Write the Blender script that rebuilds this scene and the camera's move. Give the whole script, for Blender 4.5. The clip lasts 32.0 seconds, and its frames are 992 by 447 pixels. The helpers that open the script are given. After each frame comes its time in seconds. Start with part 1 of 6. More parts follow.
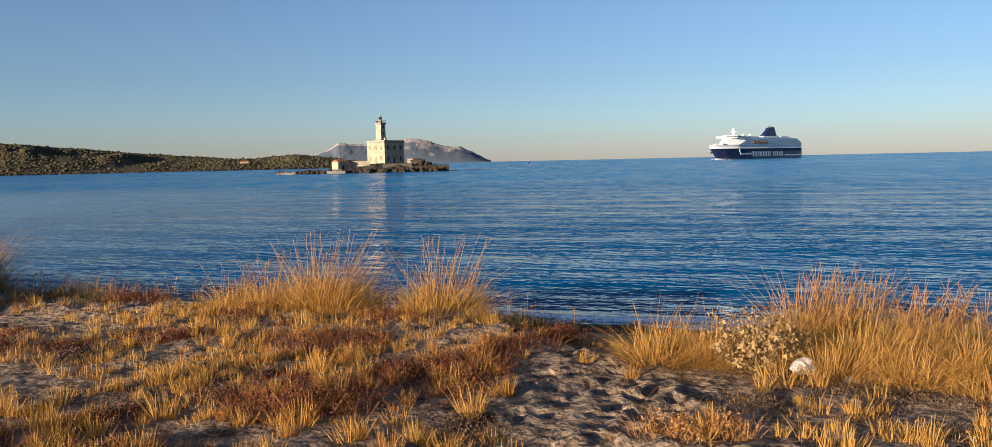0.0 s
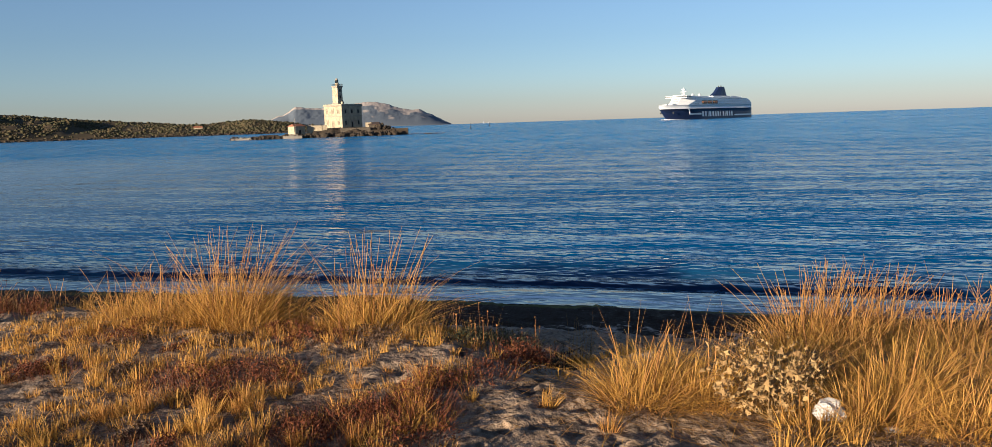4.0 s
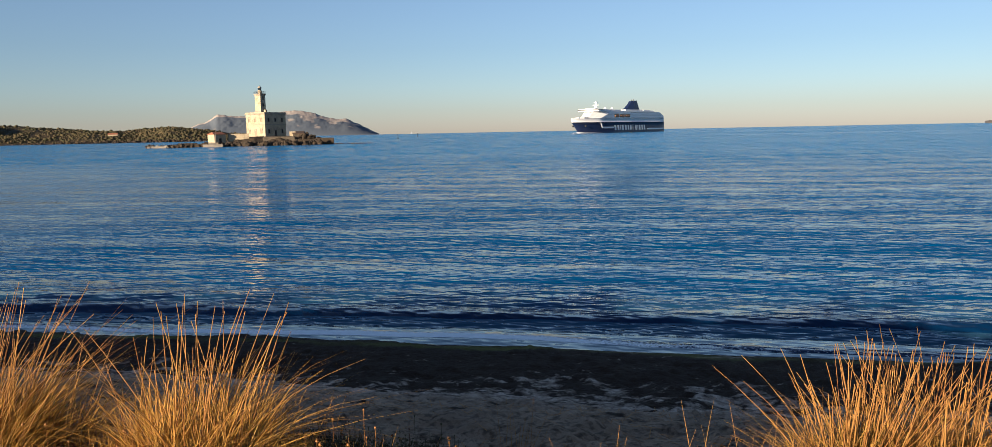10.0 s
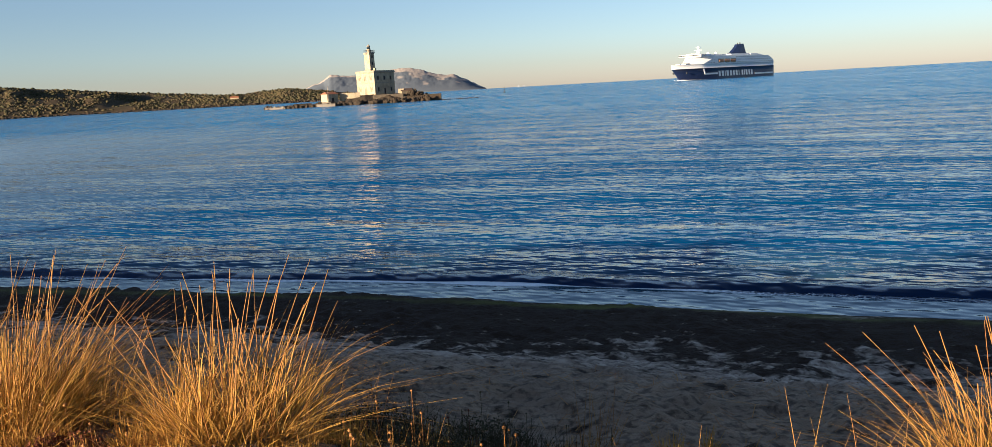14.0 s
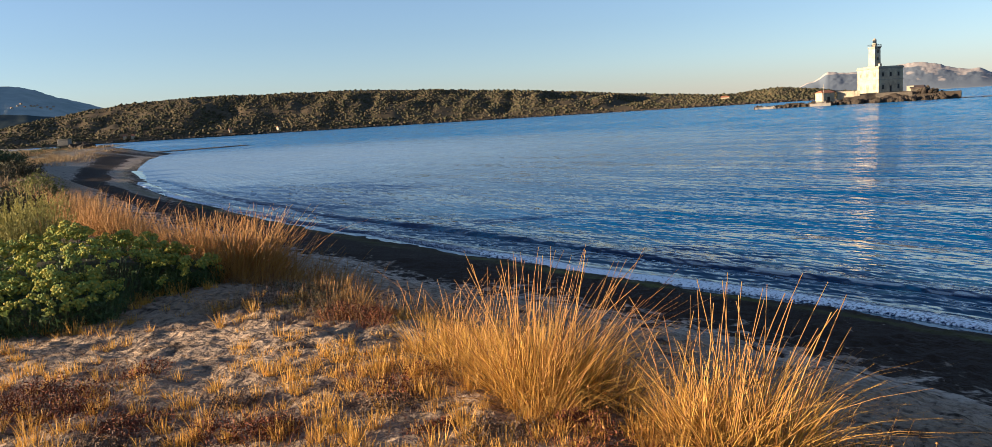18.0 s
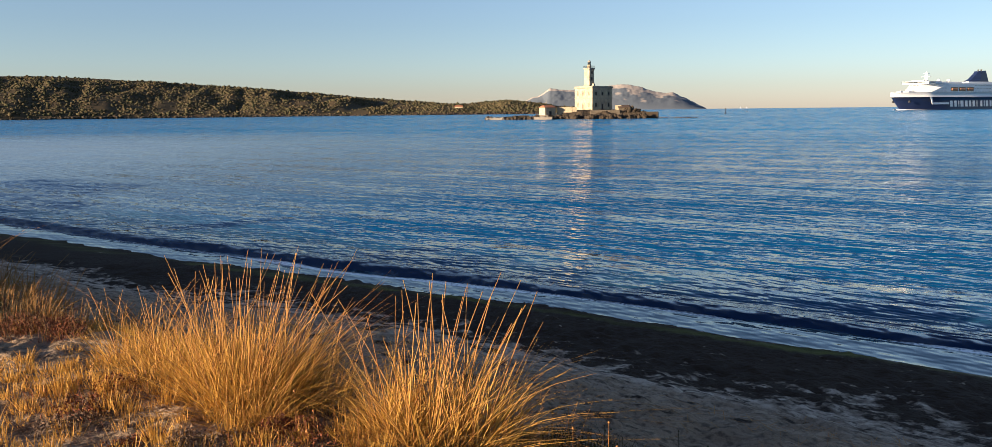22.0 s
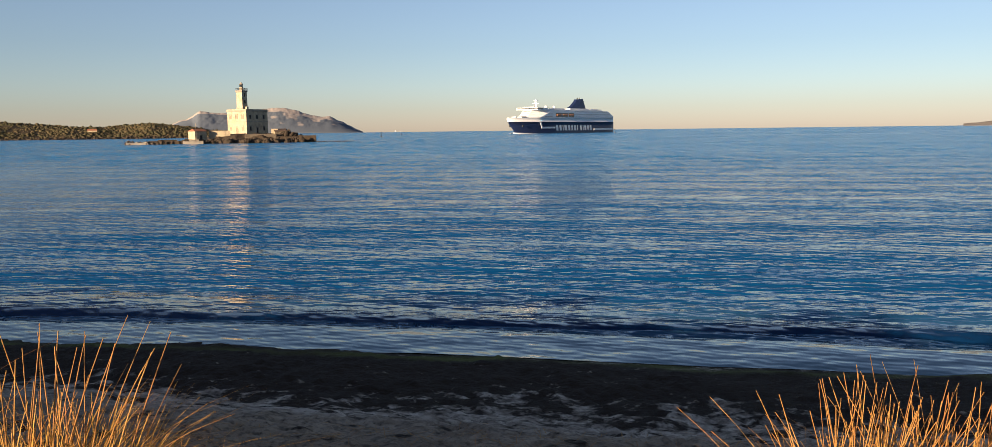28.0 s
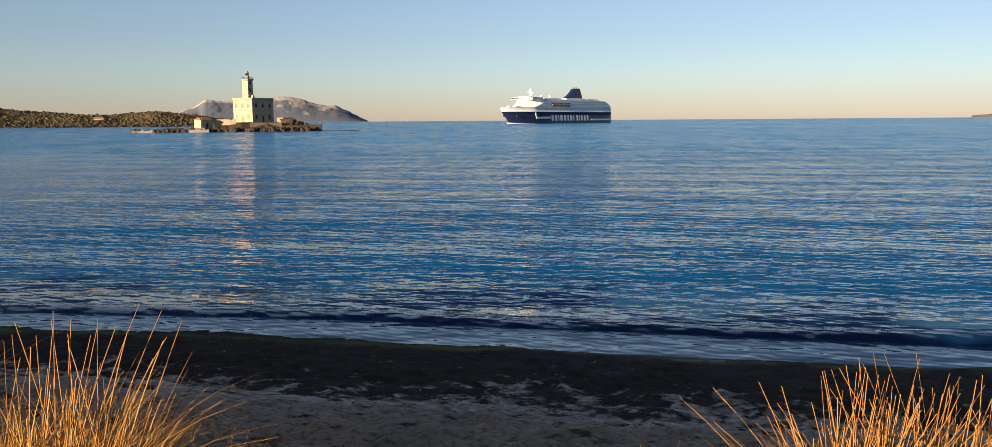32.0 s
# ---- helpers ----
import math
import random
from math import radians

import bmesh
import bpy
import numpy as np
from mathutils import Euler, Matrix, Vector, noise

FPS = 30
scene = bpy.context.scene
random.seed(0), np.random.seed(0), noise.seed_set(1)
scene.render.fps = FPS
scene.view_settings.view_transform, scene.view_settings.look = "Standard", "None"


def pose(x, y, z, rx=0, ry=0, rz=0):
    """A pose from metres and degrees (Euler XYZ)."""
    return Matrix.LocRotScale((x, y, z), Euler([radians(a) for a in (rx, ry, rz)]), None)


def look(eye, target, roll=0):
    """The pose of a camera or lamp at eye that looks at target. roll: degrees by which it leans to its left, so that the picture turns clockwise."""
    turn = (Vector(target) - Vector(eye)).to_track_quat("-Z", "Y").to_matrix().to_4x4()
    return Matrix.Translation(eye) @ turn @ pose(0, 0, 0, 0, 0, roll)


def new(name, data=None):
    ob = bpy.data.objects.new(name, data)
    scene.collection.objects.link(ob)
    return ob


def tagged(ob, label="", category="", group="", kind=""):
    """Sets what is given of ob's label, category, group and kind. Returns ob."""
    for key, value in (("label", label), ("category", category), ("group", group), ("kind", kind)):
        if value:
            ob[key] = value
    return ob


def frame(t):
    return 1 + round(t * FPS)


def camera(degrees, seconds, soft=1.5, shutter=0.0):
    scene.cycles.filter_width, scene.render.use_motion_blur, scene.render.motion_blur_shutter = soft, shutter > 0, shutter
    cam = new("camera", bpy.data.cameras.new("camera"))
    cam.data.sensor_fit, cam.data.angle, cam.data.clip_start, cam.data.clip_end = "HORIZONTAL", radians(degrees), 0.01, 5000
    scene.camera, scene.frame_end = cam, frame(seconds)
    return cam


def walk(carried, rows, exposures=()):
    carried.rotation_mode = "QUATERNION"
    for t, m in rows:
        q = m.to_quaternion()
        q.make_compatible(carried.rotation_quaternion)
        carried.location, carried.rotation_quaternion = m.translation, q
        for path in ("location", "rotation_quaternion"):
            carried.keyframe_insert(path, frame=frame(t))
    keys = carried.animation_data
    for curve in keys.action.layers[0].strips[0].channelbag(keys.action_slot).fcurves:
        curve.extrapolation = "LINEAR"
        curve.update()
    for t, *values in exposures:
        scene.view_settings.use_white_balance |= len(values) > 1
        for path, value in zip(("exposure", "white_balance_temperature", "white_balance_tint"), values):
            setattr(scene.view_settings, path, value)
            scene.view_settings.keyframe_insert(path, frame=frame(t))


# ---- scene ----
cam = camera(63.9, 32.0, soft=0.5)
PATH = [
    (0, (0.039, 0.316, 4.074), (0.023, 2.31, 3.917), -1.2),
    (0.5, (-0.004, 0.565, 4.089), (-0.024, 2.559, 3.933), -1.6),
    (1, (-0.032, 0.753, 4.104), (-0.033, 2.746, 3.945), -1.9),
    (1.5, (0.055, 0.93, 4.1), (0.067, 2.924, 3.939), -2.3),
    (2, (0.147, 1.089, 4.119), (0.159, 3.081, 3.939), -2.2),
    (2.5, (0.145, 1.282, 4.104), (0.156, 3.272, 3.898), -1.9),
    (4.5, (0.211, 2.111, 4.237), (0.303, 4.093, 3.981), -1.8),
    (5, (0.211, 2.394, 4.231), (0.304, 4.377, 3.984), -1.7),
    (5.5, (0.173, 2.679, 4.255), (0.281, 4.663, 4.026), -1.9),
    (6, (0.217, 2.877, 4.249), (0.345, 4.86, 4.024), -1.8),
    (6.5, (0.333, 3.063, 4.257), (0.466, 5.047, 4.041), -1.3),
    (7, (0.322, 3.31, 4.266), (0.468, 5.292, 4.044), -1.7),
    (7.5, (0.276, 3.525, 4.276), (0.487, 5.501, 4.048), -1.8),
    (8, (0.318, 3.693, 4.25), (0.549, 5.667, 4.02), -1.5),
    (8.5, (0.456, 3.865, 4.253), (0.681, 5.839, 4.024), -1.0),
    (9, (0.527, 3.971, 4.25), (0.744, 5.946, 4.019), -1.0),
    (9.5, (0.533, 4.184, 4.216), (0.769, 6.156, 3.985), -0.7),
    (10, (0.509, 4.353, 4.22), (0.768, 6.323, 3.99), -1.1),
    (10.5, (0.571, 4.432, 4.212), (0.836, 6.4, 3.971), -1.6),
    (11, (0.708, 4.554, 4.185), (0.956, 6.521, 3.920), -1.95),
    (11.5, (0.782, 4.614, 4.175), (0.961, 6.581, 3.86), -1.7),
    (12, (0.771, 4.729, 4.147), (0.883, 6.698, 3.814), -2.2),
    (12.5, (0.753, 4.876, 4.136), (0.835, 6.846, 3.801), -2.3),
    (13, (0.77, 4.955, 4.13), (0.847, 6.925, 3.79), -2.5),
    (13.5, (0.836, 5.032, 4.128), (0.894, 7.001, 3.787), -2.7),
    (15.5, (0.833, 5.027, 4.185), (0.424, 6.962, 3.887), -3.5),
    (16, (0.782, 5.016, 4.202), (0.254, 6.923, 3.916), -2.8),
    (16.5, (0.737, 5.032, 4.205), (0.029, 6.882, 3.928), -3.5),
    (17, (0.697, 5.036, 4.208), (-0.187, 6.809, 3.935), -3.7),
    (17.5, (0.673, 5.022, 4.211), (-0.335, 6.728, 3.942), -3.7),
    (18, (0.65, 4.989, 4.221), (-0.47, 6.625, 3.952), -3.5),
    (18.5, (0.638, 4.961, 4.225), (-0.555, 6.544, 3.956), -3.0),
    (19, (0.641, 4.961, 4.234), (-0.565, 6.533, 3.964), -2.4),
    (19.5, (0.655, 4.984, 4.227), (-0.523, 6.577, 3.957), -1.9),
    (20, (0.674, 4.995, 4.222), (-0.378, 6.674, 3.95), -1.4),
    (20.5, (0.704, 5.01, 4.221), (-0.185, 6.78, 3.945), -0.9),
    (21, (0.748, 5.034, 4.209), (0.033, 6.881, 3.929), -0.5),
    (21.5, (0.781, 5.032, 4.203), (0.166, 6.914, 3.921), -0.7),
    (22, (0.803, 5.032, 4.207), (0.276, 6.941, 3.925), -0.6),
    (22.5, (0.827, 5.022, 4.213), (0.399, 6.956, 3.934), -0.6),
    (23, (0.838, 5.031, 4.213), (0.514, 6.985, 3.939), -0.2),
    (23.5, (0.856, 5.031, 4.221), (0.632, 7.001, 3.956), -0.1),
    (24, (0.873, 5.036, 4.222), (0.764, 7.017, 3.966), -0.1),
    (24.5, (0.891, 5.046, 4.225), (0.885, 7.031, 3.978), -0.3),
    (25, (0.892, 5.088, 4.202), (0.979, 7.072, 3.967), -0.3),
    (25.5, (0.9, 5.099, 4.197), (1.061, 7.079, 3.968), -0.4),
    (26, (0.913, 5.076, 4.208), (1.111, 7.053, 3.98), -0.7),
    (26.5, (0.895, 5.104, 4.202), (1.139, 7.076, 3.979), -0.3),
    (28.5, (0.922, 5.074, 4.217), (1.231, 7.035, 3.973), -0.8),
    (29, (0.914, 5.041, 4.224), (1.233, 6.998, 3.966), -0.7),
    (29.5, (0.903, 5.056, 4.22), (1.231, 7.011, 3.958), -0.4),
    (30, (0.915, 5.048, 4.229), (1.239, 7.004, 3.965), -0.6),
    (30.5, (0.908, 5.063, 4.219), (1.228, 7.02, 3.956), -0.4),
    (31, (0.902, 5.048, 4.218), (1.214, 7.006, 3.957), -0.4),
    (31.5, (0.905, 5.041, 4.22), (1.206, 7.001, 3.961), -0.3),
    (32, (0.903, 5.048, 4.226), (1.189, 7.01, 3.968), -0.4),
]
walk(cam, [(t, look(eye, target, roll)) for t, eye, target, roll in PATH],
     exposures=[(0.0, 1.05, 4920, 12), (6.0, 1.08, 5000, 13), (9.0, 1.12, 5150, 14), (11.0, 1.20, 5200, 14), (12.0, 1.40, 5250, 14), (13.5, 1.40, 5300, 14), (16.0, 1.42, 5350, 14), (18.0, 1.66, 5200, 14), (20.0, 1.66, 5250, 14), (22.0, 1.50, 5400, 15), (24.0, 1.34, 5520, 16), (26.0, 1.22, 5620, 17), (32.0, 1.25, 5680, 18)])

# ---- world and light ----
SUN_AZ, SUN_EL = 134.0, 9.0          # degrees left of +y, and above the horizon
sun_way = Vector((-math.sin(radians(SUN_AZ)) * math.cos(radians(SUN_EL)), math.cos(radians(SUN_AZ)) * math.cos(radians(SUN_EL)), math.sin(radians(SUN_EL))))
world = bpy.data.worlds.new("sky")
scene.world = world
world.use_nodes = True
wn = world.node_tree.nodes
sky = wn.new("ShaderNodeTexSky")
sky.sky_type = "NISHITA"
sky.sun_disc = False
sky.sun_elevation = radians(SUN_EL)
sky.sun_rotation = radians(-SUN_AZ)
sky.altitude, sky.air_density, sky.dust_density, sky.ozone_density = 0, 1.0, 0.18, 2.15
wn["Background"].inputs["Strength"].default_value = 0.055
haze = wn.new("ShaderNodeHueSaturation")
haze.inputs["Saturation"].default_value = 0.76
world.node_tree.links.new(sky.outputs[0], haze.inputs["Color"])
# evening haze, thickest along the horizon all round
aim, low, veil = wn.new("ShaderNodeTexCoord"), wn.new("ShaderNodeMapRange"), wn.new("ShaderNodeMix")
level = wn.new("ShaderNodeSeparateXYZ")
veil.data_type, veil.blend_type = "RGBA", "MULTIPLY"
low.interpolation_type = "SMOOTHSTEP"
low.inputs["From Min"].default_value, low.inputs["From Max"].default_value = 0.0, 0.06
low.inputs["To Min"].default_value, low.inputs["To Max"].default_value = 1.0, 0.0
veil.inputs["B"].default_value = (0.95, 0.88, 0.87, 1)
world.node_tree.links.new(aim.outputs["Generated"], level.inputs[0])
world.node_tree.links.new(level.outputs["Z"], low.inputs["Value"])
world.node_tree.links.new(low.outputs[0], veil.inputs["Factor"])
world.node_tree.links.new(haze.outputs[0], veil.inputs["A"])
world.node_tree.links.new(veil.outputs["Result"], wn["Background"].inputs["Color"])
lamp = bpy.data.lights.new("sun", "SUN")
lamp.energy, lamp.angle, lamp.color = 6.6, radians(0.6), (1.0, 0.70, 0.37)
sun = new("sun", lamp)
sun.matrix_world = look((0, 0, 50), Vector((0, 0, 50)) - sun_way)


# ---- tools ----
def grid_noise(x, y, seed=0):
    """Smooth value noise, about -1 to 1, on arrays."""
    xi, yi = np.floor(x).astype(np.int64), np.floor(y).astype(np.int64)
    fx, fy = x - xi, y - yi
    fx, fy = fx * fx * (3 - 2 * fx), fy * fy * (3 - 2 * fy)

    def cell(a, b):
        h = (a * 374761393 + b * 668265263 + seed * 1274126177) & 0xFFFFFFFF
        h = ((h ^ (h >> 13)) * 1274126177) & 0xFFFFFFFF
        return ((h ^ (h >> 16)) & 0xFFFF) / 32767.5 - 1
    a, b, c, d = cell(xi, yi), cell(xi + 1, yi), cell(xi, yi + 1), cell(xi + 1, yi + 1)
    return (a * (1 - fx) + b * fx) * (1 - fy) + (c * (1 - fx) + d * fx) * fy


def fractal(x, y, octaves=4, seed=0):
    total, size = np.zeros(np.shape(x)), 1.0
    for n in range(octaves):
        total = total + size * grid_noise(x * 2 ** n, y * 2 ** n, seed + n)
        size *= 0.5
    return total


def raw_mesh(name, verts, faces, smooth=True, sizes=None):
    """A mesh from arrays; faces all of one size."""
    verts, faces = np.asarray(verts, np.float32), np.asarray(faces, np.int32)
    me = bpy.data.meshes.new(name)
    me.vertices.add(len(verts))
    me.vertices.foreach_set("co", verts.ravel())
    n = faces.shape[1]
    me.loops.add(faces.size)
    me.loops.foreach_set("vertex_index", faces.ravel())
    me.polygons.add(len(faces))
    me.polygons.foreach_set("loop_start", np.arange(0, faces.size, n, dtype=np.int32))
    me.polygons.foreach_set("use_smooth", np.full(len(faces), smooth))
    me.update(calc_edges=True)
    return me


def grid_faces(nu, nv):
    """Quads of a grid whose vertices run u by u, v fastest."""
    a = (np.arange(nu - 1)[:, None] * nv + np.arange(nv - 1)[None, :]).ravel()
    return np.stack([a, a + nv, a + nv + 1, a + 1], 1)


def child(ob, parent):
    if parent is not None:
        ob.parent = parent
    return ob


def part(name, bm, material, parent, label="", smooth=False):
    """Links a bmesh, or a mesh, as one object under a thing."""
    if isinstance(bm, bmesh.types.BMesh):
        me = bpy.data.meshes.new(name)
        if smooth:
            for f in bm.faces:
                f.smooth = True
        bm.to_mesh(me)
        bm.free()
    else:
        me = bm
    if material is not None and not me.materials:
        me.materials.append(material)
    return child(tagged(new(name, me), label), parent)


def thing(name, m, label, category, group="", kind=""):
    ob = new(name)
    ob.empty_display_size = 0.2
    ob.matrix_world = m
    return tagged(ob, label, category, group, kind)


def box(bm, x0, y0, z0, x1, y1, z1, bevel=0.0):
    made = bmesh.ops.create_cube(bm, size=1, matrix=Matrix.LocRotScale(((x0 + x1) / 2, (y0 + y1) / 2, (z0 + z1) / 2), None, (x1 - x0, y1 - y0, z1 - z0)))
    if bevel:
        bmesh.ops.bevel(bm, geom=list({e for v in made["verts"] for e in v.link_edges}), offset=bevel, segments=1, affect="EDGES")
    return bm


def boxes(*all_boxes, bevel=0.0):
    bm = bmesh.new()
    for b in all_boxes:
        box(bm, *b, bevel=bevel)
    return bm


def prism(outline, z0, z1, bm=None, top=1.0, centre=(0, 0)):
    """An upright prism on an outline; top scales its upper end."""
    bm = bm or bmesh.new()
    low = [bm.verts.new((x, y, z0)) for x, y in outline]
    high = [bm.verts.new((centre[0] + (x - centre[0]) * top, centre[1] + (y - centre[1]) * top, z1)) for x, y in outline]
    n = len(outline)
    bm.faces.new(low[::-1])
    bm.faces.new(high)
    for i in range(n):
        bm.faces.new((low[i], low[(i + 1) % n], high[(i + 1) % n], high[i]))
    return bm


def ring(r, n=12, turn=0.0, cx=0.0, cy=0.0):
    return [(cx + r * math.cos(turn + 2 * math.pi * i / n), cy + r * math.sin(turn + 2 * math.pi * i / n)) for i in range(n)]


# ---- materials ----
def material(name, base, rough=0.8, metal=0.0, spec=0.3, other=None, scale=6.0, fine=60.0, bump=0.0, bump_size=0.01, island=None, translucent=0.0, pick=0.5, coords="Object"):
    """A surface of two colours mixed by noise at two scales, with relief; island: the colour at the other end of a random choice
    for each piece."""
    m = bpy.data.materials.new(name)
    m.use_nodes = True
    nodes, links = m.node_tree.nodes, m.node_tree.links
    bsdf = nodes["Principled BSDF"]
    bsdf.inputs["Roughness"].default_value = rough
    bsdf.inputs["Metallic"].default_value = metal
    bsdf.inputs["Specular IOR Level"].default_value = spec
    where = nodes.new("ShaderNodeTexCoord").outputs[coords]
    big, small = nodes.new("ShaderNodeTexNoise"), nodes.new("ShaderNodeTexNoise")
    for n, s in ((big, scale), (small, fine)):
        n.inputs["Scale"].default_value = s
        n.inputs["Detail"].default_value = 5
        links.new(where, n.inputs["Vector"])
    mix = nodes.new("ShaderNodeMix")
    mix.data_type = "RGBA"
    other = other or tuple(c * 0.7 for c in base)
    mix.inputs["A"].default_value, mix.inputs["B"].default_value = (*base, 1), (*other, 1)
    add = nodes.new("ShaderNodeMath")
    add.operation = "ADD"
    links.new(big.outputs["Fac"], add.inputs[0])
    links.new(small.outputs["Fac"], add.inputs[1])
    span = nodes.new("ShaderNodeMapRange")
    span.inputs["From Min"].default_value, span.inputs["From Max"].default_value = 2 * pick - 0.3, 2 * pick + 0.3
    links.new(add.outputs[0], span.inputs["Value"])
    links.new(span.outputs[0], mix.inputs["Factor"])
    colour = mix.outputs["Result"]
    if island:
        geo = nodes.new("ShaderNodeNewGeometry")
        mix2 = nodes.new("ShaderNodeMix")
        mix2.data_type = "RGBA"
        links.new(geo.outputs["Random Per Island"], mix2.inputs["Factor"])
        links.new(colour, mix2.inputs["A"])
        mix2.inputs["B"].default_value = (*island, 1)
        colour = mix2.outputs["Result"]
    links.new(colour, bsdf.inputs["Base Color"])
    if bump:
        b = nodes.new("ShaderNodeBump")
        b.inputs["Strength"].default_value, b.inputs["Distance"].default_value = bump, bump_size
        links.new(add.outputs[0], b.inputs["Height"])
        links.new(b.outputs[0], bsdf.inputs["Normal"])
    if translucent:
        trans, both = nodes.new("ShaderNodeBsdfTranslucent"), nodes.new("ShaderNodeMixShader")
        links.new(colour, trans.inputs["Color"])
        both.inputs[0].default_value = translucent
        links.new(bsdf.outputs[0], both.inputs[1])
        links.new(trans.outputs[0], both.inputs[2])
        links.new(both.outputs[0], nodes["Material Output"].inputs["Surface"])
    return m


def sea_material(name, deep, strength=1.0, foam=False, rough=0.09):
    """Sea water: dark body colour under a mirror of the sky, ruffled by ripples at six sizes that run along the shore."""
    m = bpy.data.materials.new(name)
    m.use_nodes = True
    nodes, links = m.node_tree.nodes, m.node_tree.links
    bsdf = nodes["Principled BSDF"]
    bsdf.inputs["Base Color"].default_value = (*deep, 1)
    bsdf.inputs["Roughness"].default_value = rough
    bsdf.inputs["IOR"].default_value = 1.333
    where = nodes.new("ShaderNodeTexCoord").outputs["Object"]
    slopes = None
    # (kind, length, crest stretch, slope, turn)
    for kind, size, stretch, amount, turn in (("noise", 0.08, 2.0, 0.24, 26), ("noise", 0.2, 2.4, 0.52, 14), ("wave", 0.22, 1.0, 0.20, 32), ("wave", 0.4, 0.9, 0.20, 4), ("wave", 0.75, 0.9, 0.19, 30), ("wave", 1.6, 1.0, 0.12, 10), ("noise", 2.6, 2.2, 0.20, -8), ("wave", 4.2, 1.5, 0.10, 23), ("wave", 10.0, 1.8, 0.09, 9), ("noise", 11.0, 5.0, 0.10, 15), ("noise", 36.0, 5.0, 0.14, 12)):
        place = nodes.new("ShaderNodeMapping")
        place.vector_type = "TEXTURE"
        place.inputs["Location"].default_value = (size * 3.7, size * 9.1, 0)
        place.inputs["Rotation"].default_value = (0, 0, radians(-turn))
        links.new(where, place.inputs["Vector"])
        tilt = nodes.new("ShaderNodeVectorMath")
        tilt.operation = "MULTIPLY_ADD"
        k = amount * strength
        if kind == "noise":
            place.inputs["Scale"].default_value = (size * stretch, size, size)
            tex = nodes.new("ShaderNodeTexNoise")
            tex.inputs["Scale"].default_value, tex.inputs["Detail"].default_value, tex.inputs["Distortion"].default_value = 1.0, 1.5, 0.3
            tilt.inputs[1].default_value, tilt.inputs[2].default_value = (k * 0.6, k, 0), (-0.3 * k, -0.5 * k, 0)
            links.new(tex.outputs["Color"], tilt.inputs[0])
        else:
            place.inputs["Scale"].default_value = (stretch, 1, 1)
            tex = nodes.new("ShaderNodeTexWave")
            tex.wave_type, tex.bands_direction, tex.wave_profile = "BANDS", "Y", "SIN"
            tex.inputs["Scale"].default_value, tex.inputs["Distortion"].default_value = 0.314 / size, 5.0
            tex.inputs["Detail"].default_value, tex.inputs["Detail Scale"].default_value = 2.0, 1.5
            kx, ky = 2 * k * math.sin(radians(turn)), 2 * k * math.cos(radians(turn))
            tilt.inputs[1].default_value, tilt.inputs[2].default_value = (kx, ky, 0), (-kx / 2, -ky / 2, 0)
            links.new(tex.outputs["Fac"], tilt.inputs[0])
        links.new(place.outputs[0], tex.inputs["Vector"])
        if slopes is None:
            slopes = tilt.outputs[0]
        else:
            both = nodes.new("ShaderNodeVectorMath")
            links.new(slopes, both.inputs[0])
            links.new(tilt.outputs[0], both.inputs[1])
            slopes = both.outputs[0]
    gust = nodes.new("ShaderNodeTexNoise")
    gust.inputs["Scale"].default_value, gust.inputs["Detail"].default_value = 1.0, 3.0
    drift = nodes.new("ShaderNodeMapping")
    drift.vector_type = "TEXTURE"
    drift.inputs["Rotation"].default_value, drift.inputs["Scale"].default_value = (0, 0, radians(-12)), (160, 28, 28)
    links.new(where, drift.inputs["Vector"])
    links.new(drift.outputs[0], gust.inputs["Vector"])
    ruffled = nodes.new("ShaderNodeMapRange")
    ruffled.inputs["From Min"].default_value, ruffled.inputs["From Max"].default_value = 0.35, 0.62
    ruffled.inputs["To Min"].default_value, ruffled.inputs["To Max"].default_value = rough * 0.5, rough
    links.new(gust.outputs["Fac"], ruffled.inputs["Value"])
    # open water carries waves too fine to model: rougher with the way out from the beach
    reach = nodes.new("ShaderNodeVectorMath")
    reach.operation = "LENGTH"
    links.new(where, reach.inputs[0])
    open_sea = nodes.new("ShaderNodeMapRange")
    open_sea.inputs["From Min"].default_value, open_sea.inputs["From Max"].default_value = 25.0, 120.0
    open_sea.inputs["To Min"].default_value, open_sea.inputs["To Max"].default_value = 0.0, 0.13
    links.new(reach.outputs["Value"], open_sea.inputs["Value"])
    total = nodes.new("ShaderNodeMath")
    total.operation = "ADD"
    links.new(ruffled.outputs[0], total.inputs[0])
    links.new(open_sea.outputs[0], total.inputs[1])
    lively = nodes.new("ShaderNodeMapRange")
    lively.inputs["From Min"].default_value, lively.inputs["From Max"].default_value = 0.35, 0.62
    lively.inputs["To Min"].default_value, lively.inputs["To Max"].default_value = 0.85, 1.15
    links.new(gust.outputs["Fac"], lively.inputs["Value"])
    swayed = nodes.new("ShaderNodeVectorMath")
    swayed.operation = "SCALE"
    links.new(slopes, swayed.inputs[0])
    links.new(lively.outputs[0], swayed.inputs["Scale"])
    # noise stretched along the view, sized to read as ripples at each distance
    for size, across, amount, turn, start, full in ((2.2, 0.9, 0.34, 8, 18.0, 50.0), (5.0, 1.6, 0.60, -10, 40.0, 90.0), (14.0, 2.6, 0.75, 6, 80.0, 180.0), (42.0, 5.0, 0.75, -5, 150.0, 350.0)):
        place = nodes.new("ShaderNodeMapping")
        place.vector_type = "TEXTURE"
        place.inputs["Rotation"].default_value, place.inputs["Scale"].default_value = (0, 0, radians(turn)), (across, size, size)
        links.new(where, place.inputs["Vector"])
